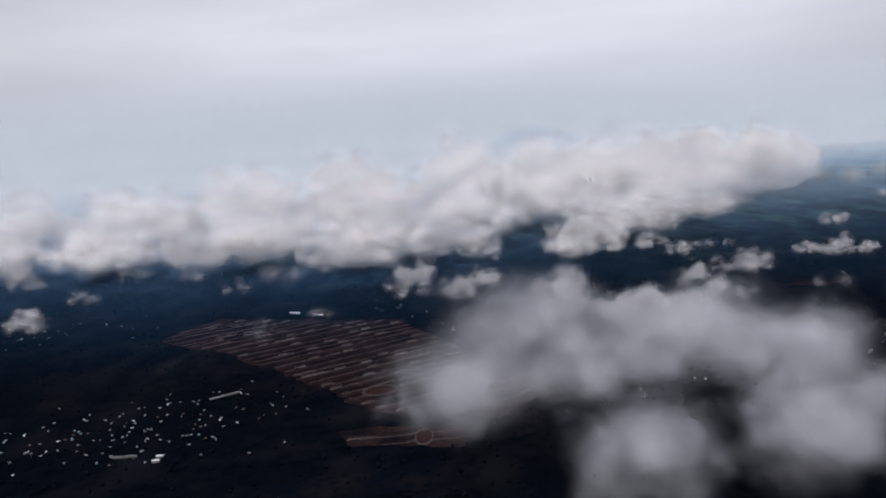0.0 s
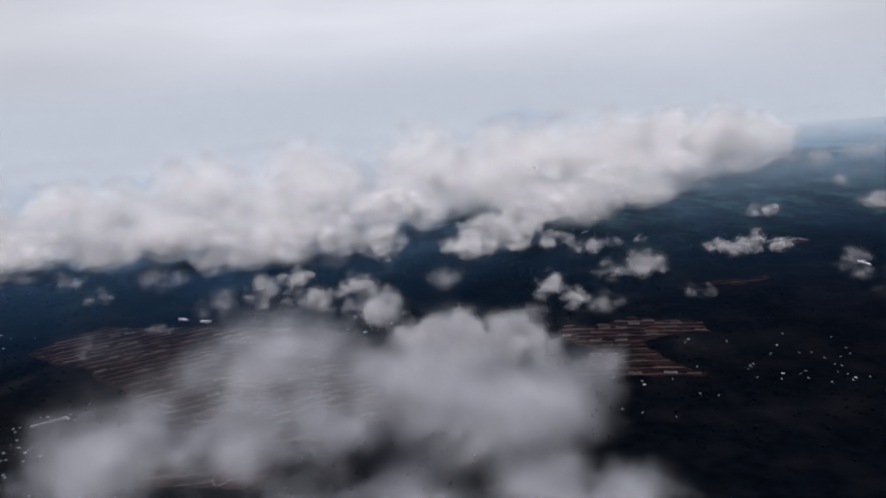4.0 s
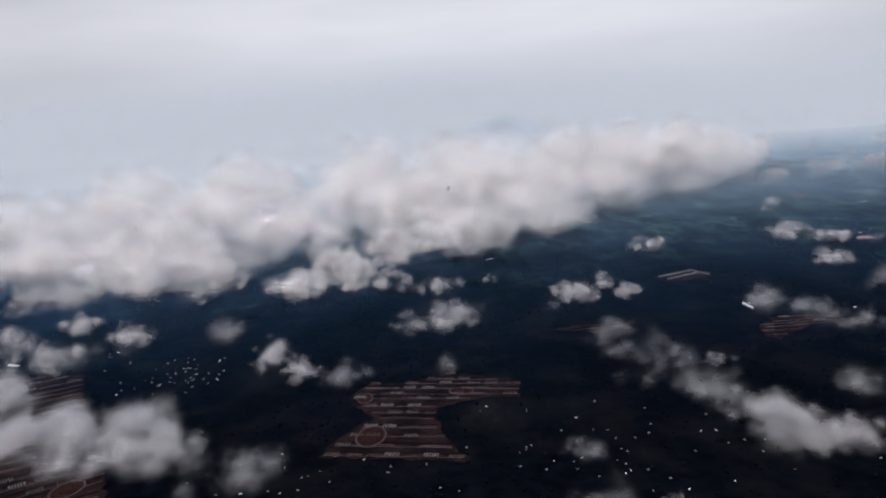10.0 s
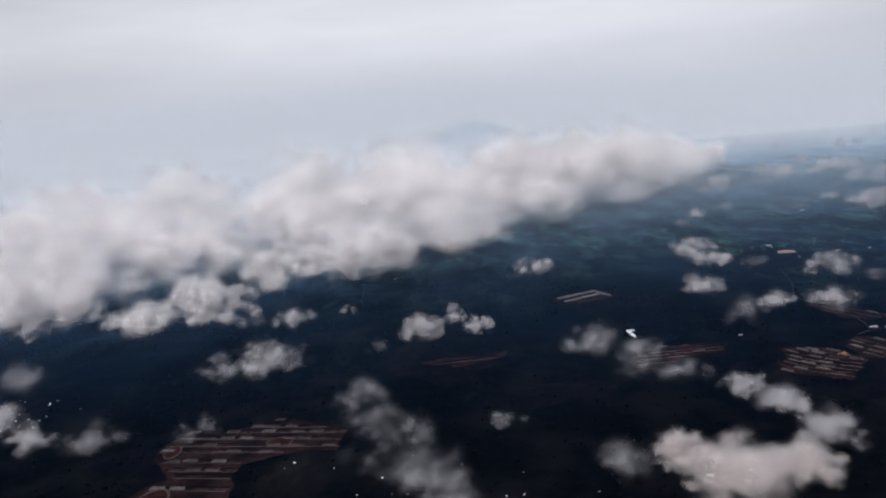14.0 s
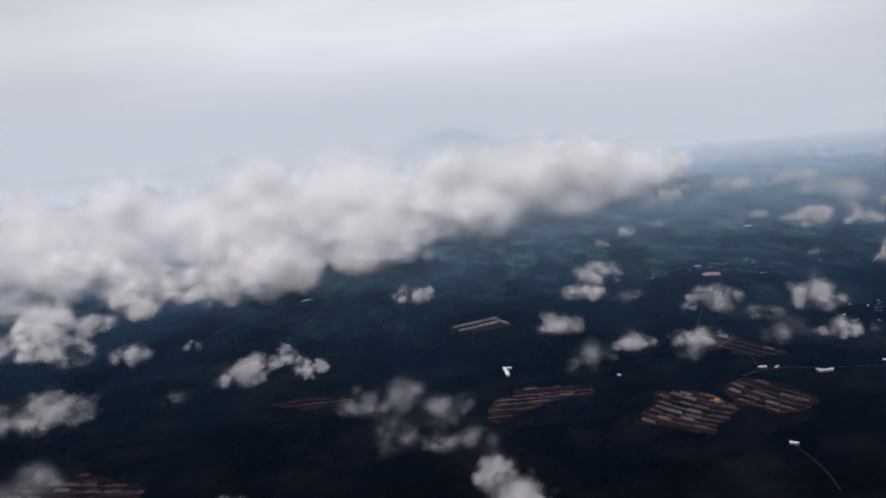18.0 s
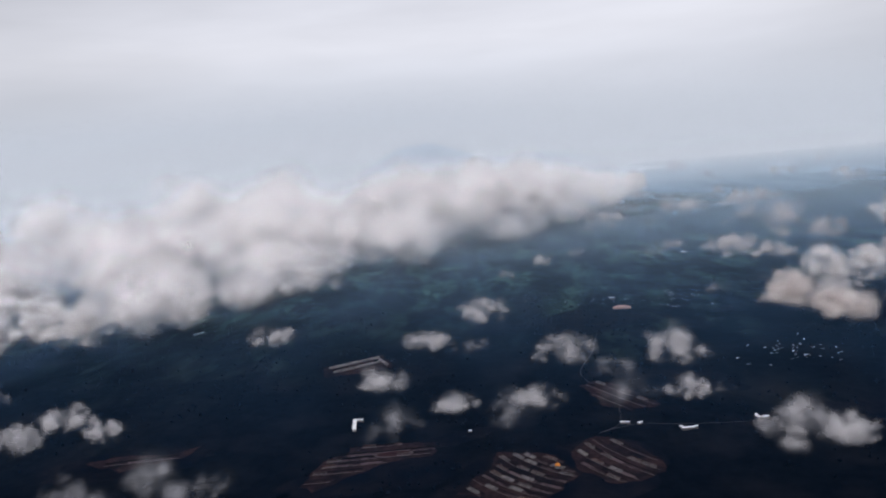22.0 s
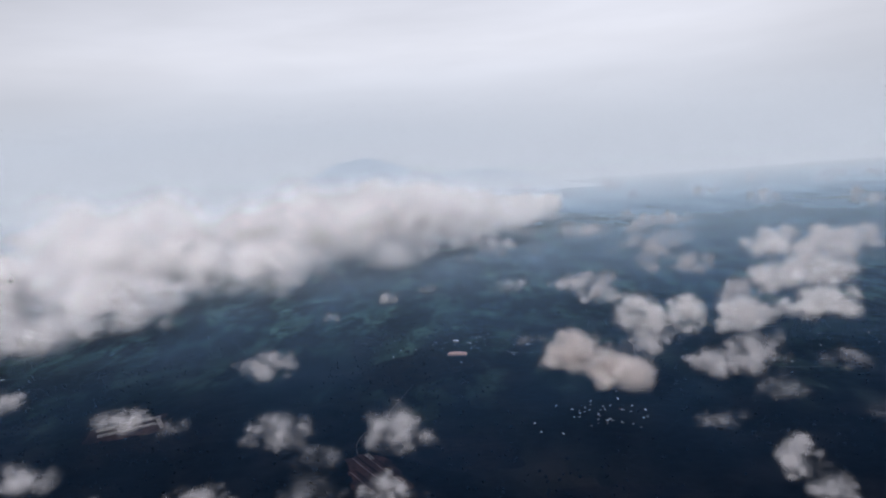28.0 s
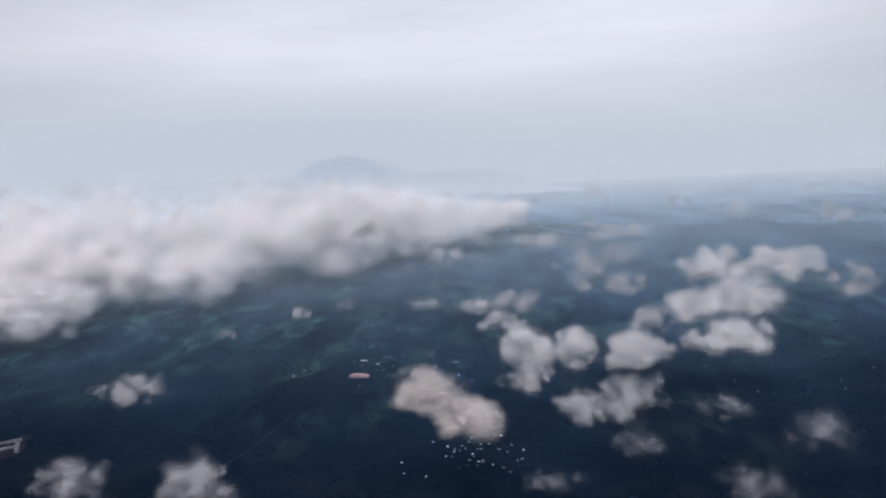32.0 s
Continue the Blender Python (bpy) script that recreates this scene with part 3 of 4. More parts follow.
puff(1127, 1946, 50, 49, 34, 28, -1)
puff(1354, 2133, 45, 137, 96, 30, -1)
puff(1623, 2326, 40, 107, 75, 40, -1)
puff(1486, 2182, 45, 45, 31, 33, -1)
wisp(1209, 2119, 50, 68, 47, 23, -1)
wisp(1033, 1792, 50, 44, 31, 24, -1)
wisp(1173, 1843, 50, 51, 36, 25, -1)
wisp(828, 1306, 60, 28, 20, 12, -1)
wisp(769, 1100, 66, 21, 15, 12, -1)
puff(846, 897, 74, 46, 32, 27, 0)
wisp(878, 865, 66, 43, 30, 11, 0)
puff(928, 881, 72, 52, 36, 23, 0)
puff(920, 827, 60, 36, 25, 17, 0)
wisp(877, 819, 62, 48, 33, 16, 0)
puff(926, 674, 96, 41, 29, 21, 0)
puff(948, 667, 94, 29, 20, 17, 0)
wisp(941, 811, 64, 15, 11, 9, 0)
wisp(1053, 1127, 60, 30, 21, 11, 0)
puff(896, 1433, 56, 34, 24, 26, 0)
puff(894, 1850, 50, 77, 54, 41, 0)
puff(787, 1130, 56, 65, 45, 27, 0)
puff(735, 909, 86, 44, 30, 17, 0)
wisp(766, 899, 82, 35, 24, 9, 0)
puff(702, 843, 76, 46, 32, 15, 0)
puff(754, 812, 64, 38, 27, 14, 0)
wisp(716, 779, 66, 38, 27, 17, 2)
puff(810, 829, 60, 48, 34, 16, 2)
puff(569, 1036, 66, 50, 35, 20, 2)
puff(476, 839, 68, 26, 19, 18, 2)
puff(497, 828, 58, 27, 19, 20, 2)
puff(447, 807, 66, 43, 30, 16, 2)
puff(308, 919, 56, 42, 30, 21, 2)
wisp(367, 914, 60, 21, 15, 13, 2)
wisp(416, 752, 70, 20, 14, 9, 2)
wisp(565, 671, 86, 29, 20, 23, 2)
wisp(589, 623, 88, 28, 20, 22, 2)
wisp(606, 610, 88, 13, 9, 11, 2)
wisp(619, 716, 66, 28, 20, 12, 2)
wisp(637, 599, 80, 21, 15, 6, 2)
puff(1096, 1919, 48, 65, 45, 44, 2)
puff(1533, 2280, 40, 94, 66, 55, 2)
wisp(952, 1458, 60, 33, 23, 16, 2)
puff(1185, 1421, 60, 103, 72, 35, 2)
puff(155, 1037, 72, 37, 26, 30, 2)
puff(233, 990, 70, 47, 33, 24, 2)
puff(250, 879, 70, 16, 11, 13, 2)
heap(231, 1209, 76, 61, 42, 35, 2)
heap(332, 1107, 76, 67, 47, 52, 2)
heap(372, 1217, 74, 93, 65, 49, 2)
puff(327, 752, 68, 62, 44, 27, 2)
wisp(290, 748, 64, 35, 24, 26, 2)
puff(212, 602, 86, 34, 24, 22, 2)
puff(231, 597, 78, 26, 18, 19, 2)
wisp(255, 616, 68, 39, 27, 16, 2)
wisp(326, 616, 70, 18, 12, 11, 2)
puff(-181, 995, 64, 85, 59, 36, 2)
puff(-34, 802, 68, 49, 35, 25, 2)
puff(37, 754, 66, 46, 32, 21, 2)
wisp(127, 755, 66, 56, 39, 22, 2)
wisp(10, 729, 60, 64, 45, 18, 2)
puff(4, 970, 76, 54, 38, 35, 2)
puff(-101, 1008, 70, 46, 32, 22, 2)
wisp(430, 565, 97, 32, 23, 26, 2)
wisp(448, 527, 93, 40, 28, 31, 2)
wisp(466, 498, 90, 37, 26, 30, 2)
puff(478, 455, 90, 46, 32, 25, 2)
puff(505, 449, 86, 42, 29, 22, 2)
wisp(582, 715, 73, 37, 26, 27, 2)
wisp(608, 690, 70, 39, 28, 19, 2)
dense_cloud(578, 504, 88, 24, 17, 19, 0)
dense_cloud(596, 491, 84, 41, 29, 26, 0)
dense_cloud(626, 500, 82, 37, 26, 11, 1)
puff(635, 578, 86, 28, 19, 11, 0)
puff(646, 558, 84, 32, 22, 17, 0)
puff(651, 523, 82, 31, 22, 24, 0)
wisp(558, 529, 74, 27, 19, 20, 0)
wisp(623, 645, 72, 36, 25, 15, 0)
wisp(789, 784, 70, 42, 30, 17, 0)
wisp(507, 601, 68, 23, 16, 11, 0)
wisp(298, 729, 66, 22, 15, 11, 0)
puff(-26, 1004, 70, 53, 37, 37, 0)
heap(41, 992, 74, 65, 45, 48, 0)
heap(152, 908, 72, 75, 53, 31, 0)
heap(187, 981, 76, 71, 50, 57, 0)
heap(240, 1091, 76, 101, 71, 41, 0)
heap(279, 1159, 78, 93, 65, 46, 0)
puff(217, 1027, 66, 47, 33, 20, 0)
wisp(319, 888, 66, 39, 28, 16, 0)
heap(479, 1282, 72, 148, 104, 33, 0)
puff(440, 859, 56, 43, 30, 17, 0)
puff(-371, 1055, 70, 87, 61, 35, 2)
wisp(-273, 1040, 72, 54, 38, 27, 2)
puff(-143, 934, 72, 97, 68, 38, 2)
wisp(-205, 871, 64, 96, 68, 21, 2)
wisp(328, 581, 80, 16, 11, 13, 2)
heap(209, 924, 74, 52, 36, 41, 2)
wisp(279, 870, 70, 34, 24, 13, 2)
wisp(394, 403, 80, 34, 24, 20, 2)
wisp(392, 446, 84, 23, 16, 12, 2)
wisp(420, 402, 84, 10, 7, 8, 2)
puff(-588, 949, 68, 62, 43, 44, 0)
puff(-431, 688, 66, 51, 36, 26, 0)
wisp(-420, 782, 66, 46, 32, 15, 0)
wisp(-428, 930, 66, 53, 37, 19, 0)
puff(-424, 1109, 72, 63, 44, 34, 0)
wisp(-339, 896, 66, 51, 36, 20, 0)
wisp(-247, 783, 68, 32, 22, 22, 0)
wisp(-128, 654, 62, 27, 19, 11, 0)
wisp(-173, 615, 60, 25, 18, 19, 0)
puff(-48, 727, 72, 48, 33, 38, 0)
puff(24, 673, 74, 50, 35, 24, 0)
wisp(-3, 682, 70, 39, 27, 22, 0)
puff(53, 885, 74, 43, 30, 23, 0)
puff(258, 900, 72, 44, 31, 22, 0)
near_cloud(46, 382, 114, 88, 62, 35, 0)
near_cloud(124, 358, 114, 82, 57, 30, 0)
near_cloud(9, 300, 114, 59, 41, 44, 0)
near_cloud(66, 307, 114, 67, 47, 22, 0)
near_cloud(141, 299, 114, 47, 33, 32, 0)
faint_cloud(76, 275, 104, 86, 38, 19, 0)
near_cloud(161, 243, 114, 36, 25, 17, 0)
near_cloud(184, 233, 114, 38, 27, 12, 0)
faint_cloud(-17, 294, 102, 58, 41, 17, 0)
wisp(221, 480, 66, 73, 51, 16, 0)
wisp(-25, 523, 112, 36, 25, 24, 0)
heavy_cloud(80, 513, 104, 45, 32, 34, 2)
heavy_cloud(113, 474, 96, 49, 34, 25, 2)
heavy_cloud(147, 478, 84, 38, 27, 29, 2)
heavy_cloud(171, 492, 82, 47, 33, 35, 2)
near_cloud(163, 327, 114, 65, 45, 52, 0)
near_cloud(122, 229, 112, 45, 31, 36, 0)
near_cloud(60, 224, 110, 48, 33, 30, 0)
heavy_cloud(135, 484, 90, 52, 36, 42, 2)
heavy_cloud(177, 487, 84, 54, 38, 43, 2)
far_rng = random.Random(21)
for _ in range(44):
    far_x, far_y = far_rng.uniform(900, 3300), far_rng.uniform(1700, 3900)
    far_size = far_rng.uniform(45, 150)
    cloud("tiny distant cumulus cloud over the plain", far_x, far_y, 58, far_size, far_size * 0.6, far_size * 0.42, far_rng.uniform(-30, 30), PUFF, "distant small clouds", 14, 6, 0.55, 0.95)


# ---- buildings ----


def house(roof_material, label, length, depth, high, rise):
    """A small gabled house: walls, roof, door and chimney cap kept to what shows from the air."""
    top = new("house")
    tagged(top, label, "house", "village houses")
    part("wall", box(bmesh.new(), -length / 2, -depth / 2, -0.1, length / 2, depth / 2, high), PLASTER, top)
    part("roof", prism(bmesh.new(), length, depth, high, rise), roof_material, top)
    part("porch", box(bmesh.new(), -length * 0.2, -depth / 2 - 0.6, high * 0.72, length * 0.25, -depth / 2 - 0.02, high * 0.8), GREY_ROOF, top)
    return top


KINDS = [
    house(WHITE_ROOF, "small house with a bright white metal roof", 1.5, 1.0, 0.7, 0.3),
    house(WHITE_ROOF, "long low house with a white metal roof", 2.2, 0.9, 0.6, 0.25),
    house(GREY_ROOF, "small house with a grey metal roof", 1.4, 1.1, 0.7, 0.3),
    house(GREY_ROOF, "house with a weathered grey gabled roof", 1.7, 1.2, 0.7, 0.35),
    house(BLUE_ROOF, "small house with a blue-grey metal roof", 1.4, 1.1, 0.7, 0.3),
    house(RED_ROOF, "house with a red-brown tiled roof among trees", 1.6, 1.2, 0.7, 0.35),
]
used = [False] * len(KINDS)
town_rng = random.Random(11)
taken, spare = [], []


def place_house(x, y, turn, kind):
    if any((x - a) ** 2 + (y - b) ** 2 < 8 for a, b in taken):
        return
    taken.append((x, y))
    m = pose(x, y, 0, 0, 0, turn)
    if len(taken) > 290:
        spare.append((m, kind))
        return
    if used[kind]:
        copy_thing(KINDS[kind], m)
    else:
        KINDS[kind].matrix_world = m
        used[kind] = True


def village(x, y, rx, ry, turn, count, bright=0.4):
    """Houses strewn thickly at the middle and thinly at the edge, roughly along lanes."""
    c, s = math.cos(radians(turn)), math.sin(radians(turn))
    for _ in range(count):
        a, b = town_rng.gauss(0, 0.5) * rx, town_rng.gauss(0, 0.5) * ry
        if town_rng.random() < 0.5:
            b = round(b / 9) * 9 + town_rng.uniform(-1.5, 1.5)
        kind = town_rng.choice((0, 0, 1)) if town_rng.random() < bright else town_rng.choice((2, 3, 4, 5))
        place_house(x + c * a - s * b, y + s * a + c * b, turn + town_rng.choice((0, 0, 90)) + town_rng.uniform(-12, 12), kind)


village(-285, 535, 130, 75, 12, 150, 0.2)
village(-190, 590, 60, 60, 30, 16, 0.28)
village(50, 838, 70, 48, -35, 52, 0.2)
village(1110, 1062, 44, 42, 20, 46, 0.19)
village(1030, 1350, 120, 80, -15, 70, 0.3)
village(1290, 1190, 48, 22, -30, 24, 0.19)
village(450, 620, 130, 90, 10, 48, 0.36)
village(215, 590, 100, 60, 0, 24, 0.39)
village(1450, 1230, 110, 60, -20, 16, 0.28)
village(1195, 850, 80, 50, -20, 30, 0.3)
village(-520, 880, 130, 70, 10, 24, 0.28)
village(-60, 905, 80, 30, -25, 9, 0.39)
village(1150, 1850, 300, 180, 0, 21, 0.39)
village(700, 1500, 260, 120, 0, 11, 0.39)



def build_spare():
    """The remaining far houses, joined."""
    verts, faces, mats = [], [], []
    for m, kind in spare:
        k = len(verts)
        w, d = (0.75, 0.5) if kind != 1 else (1.1, 0.45)
        verts += [m @ Vector(p) for p in ((-w, -d, 0), (w, -d, 0), (w, d, 0), (-w, d, 0), (-w, -d, 0.65), (w, -d, 0.65), (w, d, 0.65), (-w, d, 0.65), (-w, 0, 0.95), (w, 0, 0.95))]
        faces += [[k + i for i in f] for f in ((0, 1, 5, 4), (1, 2, 6, 5), (2, 3, 7, 6), (3, 0, 4, 7), (4, 5, 9, 8), (6, 7, 8, 9), (5, 6, 9, 9), (7, 4, 8, 8))]
        mats += [0, 0, 0, 0, 1 + kind, 1 + kind, 0, 0]
    me = bpy.data.meshes.new("far_houses")
    me.from_pydata(verts, [], [f[:3] if f[2] == f[3] else f for f in faces])
    for mat in (PLASTER, WHITE_ROOF, WHITE_ROOF, GREY_ROOF, GREY_ROOF, BLUE_ROOF, RED_ROOF):
        me.materials.append(mat)
    me.polygons.foreach_set("material_index", mats)
    tagged(new("far_houses", me), "tiny pale-roofed houses strewn over the far plain", "houses", kind="stuff")


build_spare()


def hall(name, label, x, y, turn, length, depth, high, roof_material, sections=1, rise=0.12):
    """A long building: walls, one gabled roof a section, end doors."""
    top = new(name)
    tagged(top, label, "building")
    part("wall", box(bmesh.new(), -length / 2, -depth / 2, -0.1, length / 2, depth / 2, high), PLASTER, top)
    w = length / sections
    for k in range(sections):
        ob = part("roof", prism(bmesh.new(), w - 0.3, depth, high, depth * rise, 0.12), roof_material, top)
        ob.location.x = -length / 2 + w * (k + 0.5)
    for side in (-1, 1):
        ob = part("door", box(bmesh.new(), -0.05, -depth * 0.2, 0, 0.05, depth * 0.2, high * 0.7), GREY_ROOF, top)
        ob.location.x = side * (length / 2 + 0.06)
    top.matrix_world = pose(x, y, 0, 0, 0, turn)
    return top


def wing_building(label, x, y, turn, a, b, wide, roof_material):
    """Two wings set at a corner."""
    top = new("corner_building")
    tagged(top, label, "building")
    part("wall", box(box(bmesh.new(), 0, 0, -0.1, a, wide, 2.0), 0.0, wide + 0.01, -0.1, wide, b, 1.9), PLASTER, top)
    one = part("roof", prism(bmesh.new(), a, wide, 2.05, 0.5, 0.15), roof_material, top)
    one.matrix_basis = pose(a / 2, wide / 2, 0)
    two = part("roof", prism(bmesh.new(), b - wide, wide, 1.95, 0.5, 0.15), roof_material, top)
    two.matrix_basis = pose(wide / 2, (b + wide) / 2, 0, 0, 0, 90)
    part("canopy", box(bmesh.new(), a * 0.5, -0.9, 1.5, a * 0.8, -0.03, 1.6), GREY_ROOF, top)
    top.matrix_world = pose(x, y, 0, 0, 0, turn)


hall("warehouse", "long white-roofed shed in a bare yard", 634, 1138, 28, 62, 5, 1.8, PALE_ROOF, 7)
hall("warehouse", "second long pale shed beside an access lane", 640, 1121, 28, 58, 4.5, 1.8, PALE_ROOF, 7)
hall("warehouse", "short shed at the yard end", 668, 1132, 118, 26, 4, 1.6, PALE_ROOF, 3)
wing_building("bright white L-shaped building standing alone in dark woods", 657, 958, -84, 24, 9, 3, WHITE_ROOF)
wing_building("bright white L-shaped building beside a road", 934, 886, 8, 13, 6, 2.4, WHITE_ROOF)
wing_building("white two-winged building among trees", 1000, 896, 10, 9, 8, 2.4, WHITE_ROOF)
hall("long_shed", "isolated long white-roofed shed", 377, 1341, 42, 16, 2.6, 1.6, WHITE_ROOF, 2)
hall("long_shed", "white-roofed shed at the estate edge", 850, 755, -30, 6, 2.4, 1.6, WHITE_ROOF)
hall("long_shed", "white-roofed shed by the road junction", 893, 909, -5, 8, 2.2, 1.6, WHITE_ROOF)
hall("long_shed", "small pale shed by the road junction", 905, 906, 20, 4, 2.2, 1.6, WHITE_ROOF)
hall("long_shed", "small white shed in dark trees", 763, 915, 10, 3.5, 2, 1.6, WHITE_ROOF)
hall("long_shed", "long pale shed beside the village", -212, 610, 35, 28, 1.8, 1.4, GREY_ROOF, 4)
hall("long_shed", "long pale shed on the wood's edge", -250, 490, 3, 18, 1.6, 1.4, GREY_ROOF, 3)
hall("long_shed", "bright white shed below the village", -222, 487, 10, 5, 3, 1.6, WHITE_ROOF)
hall("long_shed", "second bright white shed below the village", -222, 479, 10, 5, 3, 1.6, WHITE_ROOF)
hall("long_shed", "white works roof north of the estate", -212, 916, -22, 14, 4, 2, WHITE_ROOF, 3)
hall("long_shed", "smaller white works roof north of the estate", -178, 899, -20, 16, 4, 2, WHITE_ROOF, 2)
hall("long_shed", "white shed on the far plain", 1200, 1700, 20, 14, 4, 2, WHITE_ROOF, 2)
hall("long_shed", "white shed near the village fields", 985, 1360, -10, 8, 3, 2, WHITE_ROOF, 2)
hall("orange_building", "small building with a vivid orange roof", 826, 838, 80, 5, 3.6, 2, ORANGE, 1, 0.2)


def arched_hall():
    top = new("arched_hall")
    tagged(top, "broad hall with a pale pink curved roof", "building")
    n, half, deep, high = 14, 12.0, 4.0, 1.4
    part("wall", box(bmesh.new(), -half, -deep, -0.1, half, deep, high), PLASTER, top)
    bm = bmesh.new()
    rings = []
    for k in range(n + 1):
        a = math.pi * k / n
        rings.append([bm.verts.new((-half * 1.03 * math.cos(a), s * deep * 1.05, high + 2.6 * math.sin(a))) for s in (-1, 1)])
    for p, q in zip(rings, rings[1:]):
        bm.faces.new((p[0], q[0], q[1], p[1]))
    bm.faces.new([r[0] for r in rings])
    bm.faces.new([r[1] for r in rings[::-1]])
    part("roof", bm, surface("faded_pink_roof", (0.34, 0.22, 0.20), (0.46, 0.32, 0.29), 0.2, 0.7), top)
    top.matrix_world = pose(984, 1297, 0, 0, 0, -12)


arched_hall()

# ---- lanes and roads ----


def road(label, wide, *points):
    """A road drawn smoothly through a few places."""
    bm = bmesh.new()
    pts = [Vector((x, y, 0)) for x, y in points]
    line = []
    for k in range(len(pts) - 1):
        p0, p1, p2, p3 = pts[max(k - 1, 0)], pts[k], pts[k + 1], pts[min(k + 2, len(pts) - 1)]
        for j in range(6):
            t = j / 6
            line.append(0.5 * ((2 * p1) + (p2 - p0) * t + (2 * p0 - 5 * p1 + 4 * p2 - p3) * t * t + (3 * p1 - p0 - 3 * p2 + p3) * t ** 3))
    line.append(pts[-1])
    rows = []
    for k, p in enumerate(line):
        d = (line[min(k + 1, len(line) - 1)] - line[max(k - 1, 0)]).normalized()
        side = Vector((-d.y, d.x, 0)) * wide / 2
        rows.append([bm.verts.new(p + side + Vector((0, 0, 0.22))), bm.verts.new(p - side + Vector((0, 0, 0.22))), bm.verts.new(p - side), bm.verts.new(p + side)])
    for a, b in zip(rows, rows[1:]):
        for i in range(4):
            bm.faces.new((a[i], a[(i + 1) % 4], b[(i + 1) % 4], b[i]))
    bmesh.ops.recalc_face_normals(bm, faces=bm.faces)
    tagged(part("road", bm, ROAD), label, "road", kind="structure")


road("pale country road between the woods", 0.9, (868, 893), (890, 912), (896, 968), (880, 1040), (905, 1110), (930, 1200))
road("pale road along the estate's edge", 0.9, (868, 893), (904, 906), (940, 899), (1010, 893))
road("thin track through dark woods", 0.7, (848, 690), (852, 720), (850, 752))
road("pale bending lane past the village", 0.5, (1240, 1215), (1290, 1180), (1345, 1150), (1420, 1140))

# ---- housing estates ----


def inside(points, x, y):
    hit, j = False, len(points) - 1
    for i in range(len(points)):
        (xi, yi), (xj, yj) = points[i], points[j]
        if (yi > y) != (yj > y) and x < (xj - xi) * (y - yi) / (yj - yi) + xi:
            hit = not hit
        j = i
    return hit


def terrace(roof_material, label, units, pitch, deep, high):
    """A row of narrow houses side by side: a wall and a gable roof for each."""
    top = new("terrace")
    tagged(top, label, "terraced houses", "estate terraces")
    long = units * pitch
    for k in range(units):
        u = -long / 2 + pitch * (k + 0.5)
        part("wall", box(bmesh.new(), u - pitch * 0.22, -deep / 2, -0.1, u + pitch * 0.22, deep / 2, high), PLASTER, top)
        ob = part("roof", prism(bmesh.new(), deep, pitch * 0.5, high + 0.02, 0.4, 0.08), roof_material, top)
        ob.matrix_basis = pose(u, 0, 0, 0, 0, 90)
    return top


TERRACES = [
    terrace(SHEET_ROOF, "row of narrow houses with weathered sheet roofs", 6, 1.9, 3.5, 0.8),
    terrace(RED_ROOF, "row of narrow houses with red-brown roofs", 6, 1.9, 3.5, 0.8),
    terrace(PALE_ROOF, "row of narrow houses with pale grey roofs", 6, 1.9, 3.5, 0.8),
]
placed = [False] * 3
plans = []
estate_rng = random.Random(5)


def rough_edge(points):
    """The plan with its sides broken into small uneven steps."""
    out = []
    for (x0, y0), (x1, y1) in zip(points, (*points[1:], points[0])):
        n = max(2, int(math.hypot(x1 - x0, y1 - y0) / 7))
        for k in range(n):
            w = 0.0 if k == 0 else 2.6
            out.append((x0 + (x1 - x0) * k / n + estate_rng.uniform(-w, w), y0 + (y1 - y0) * k / n + estate_rng.uniform(-w, w)))
    return out


def strip(name, material, parent, u0, u1, v, half, z, turn, bend, mid):
    """A thin slab along a row, following the row's curve."""
    bm = bmesh.new()
    n = max(1, int((u1 - u0) / 9))
    rows = []
    m = pose(0, 0, 0, 0, 0, turn)
    for k in range(n + 1):
        u = u0 + (u1 - u0) * k / n
        w = v + bend * (u - mid) ** 2
        h = half * (1 + estate_rng.uniform(-0.15, 0.15))
        rows.append([bm.verts.new(m @ Vector(p)) for p in ((u, w - h, z), (u, w + h, z), (u, w + h, z - 0.12), (u, w - h, z - 0.12))])
    for a, b in zip(rows, rows[1:]):
        for i in range(4):
            bm.faces.new((a[i], a[(i + 1) % 4], b[(i + 1) % 4], b[i]))
    bm.faces.new(rows[0])
    bm.faces.new(rows[-1][::-1])
    bmesh.ops.recalc_face_normals(bm, faces=bm.faces)
    return part(name, bm, material, parent)


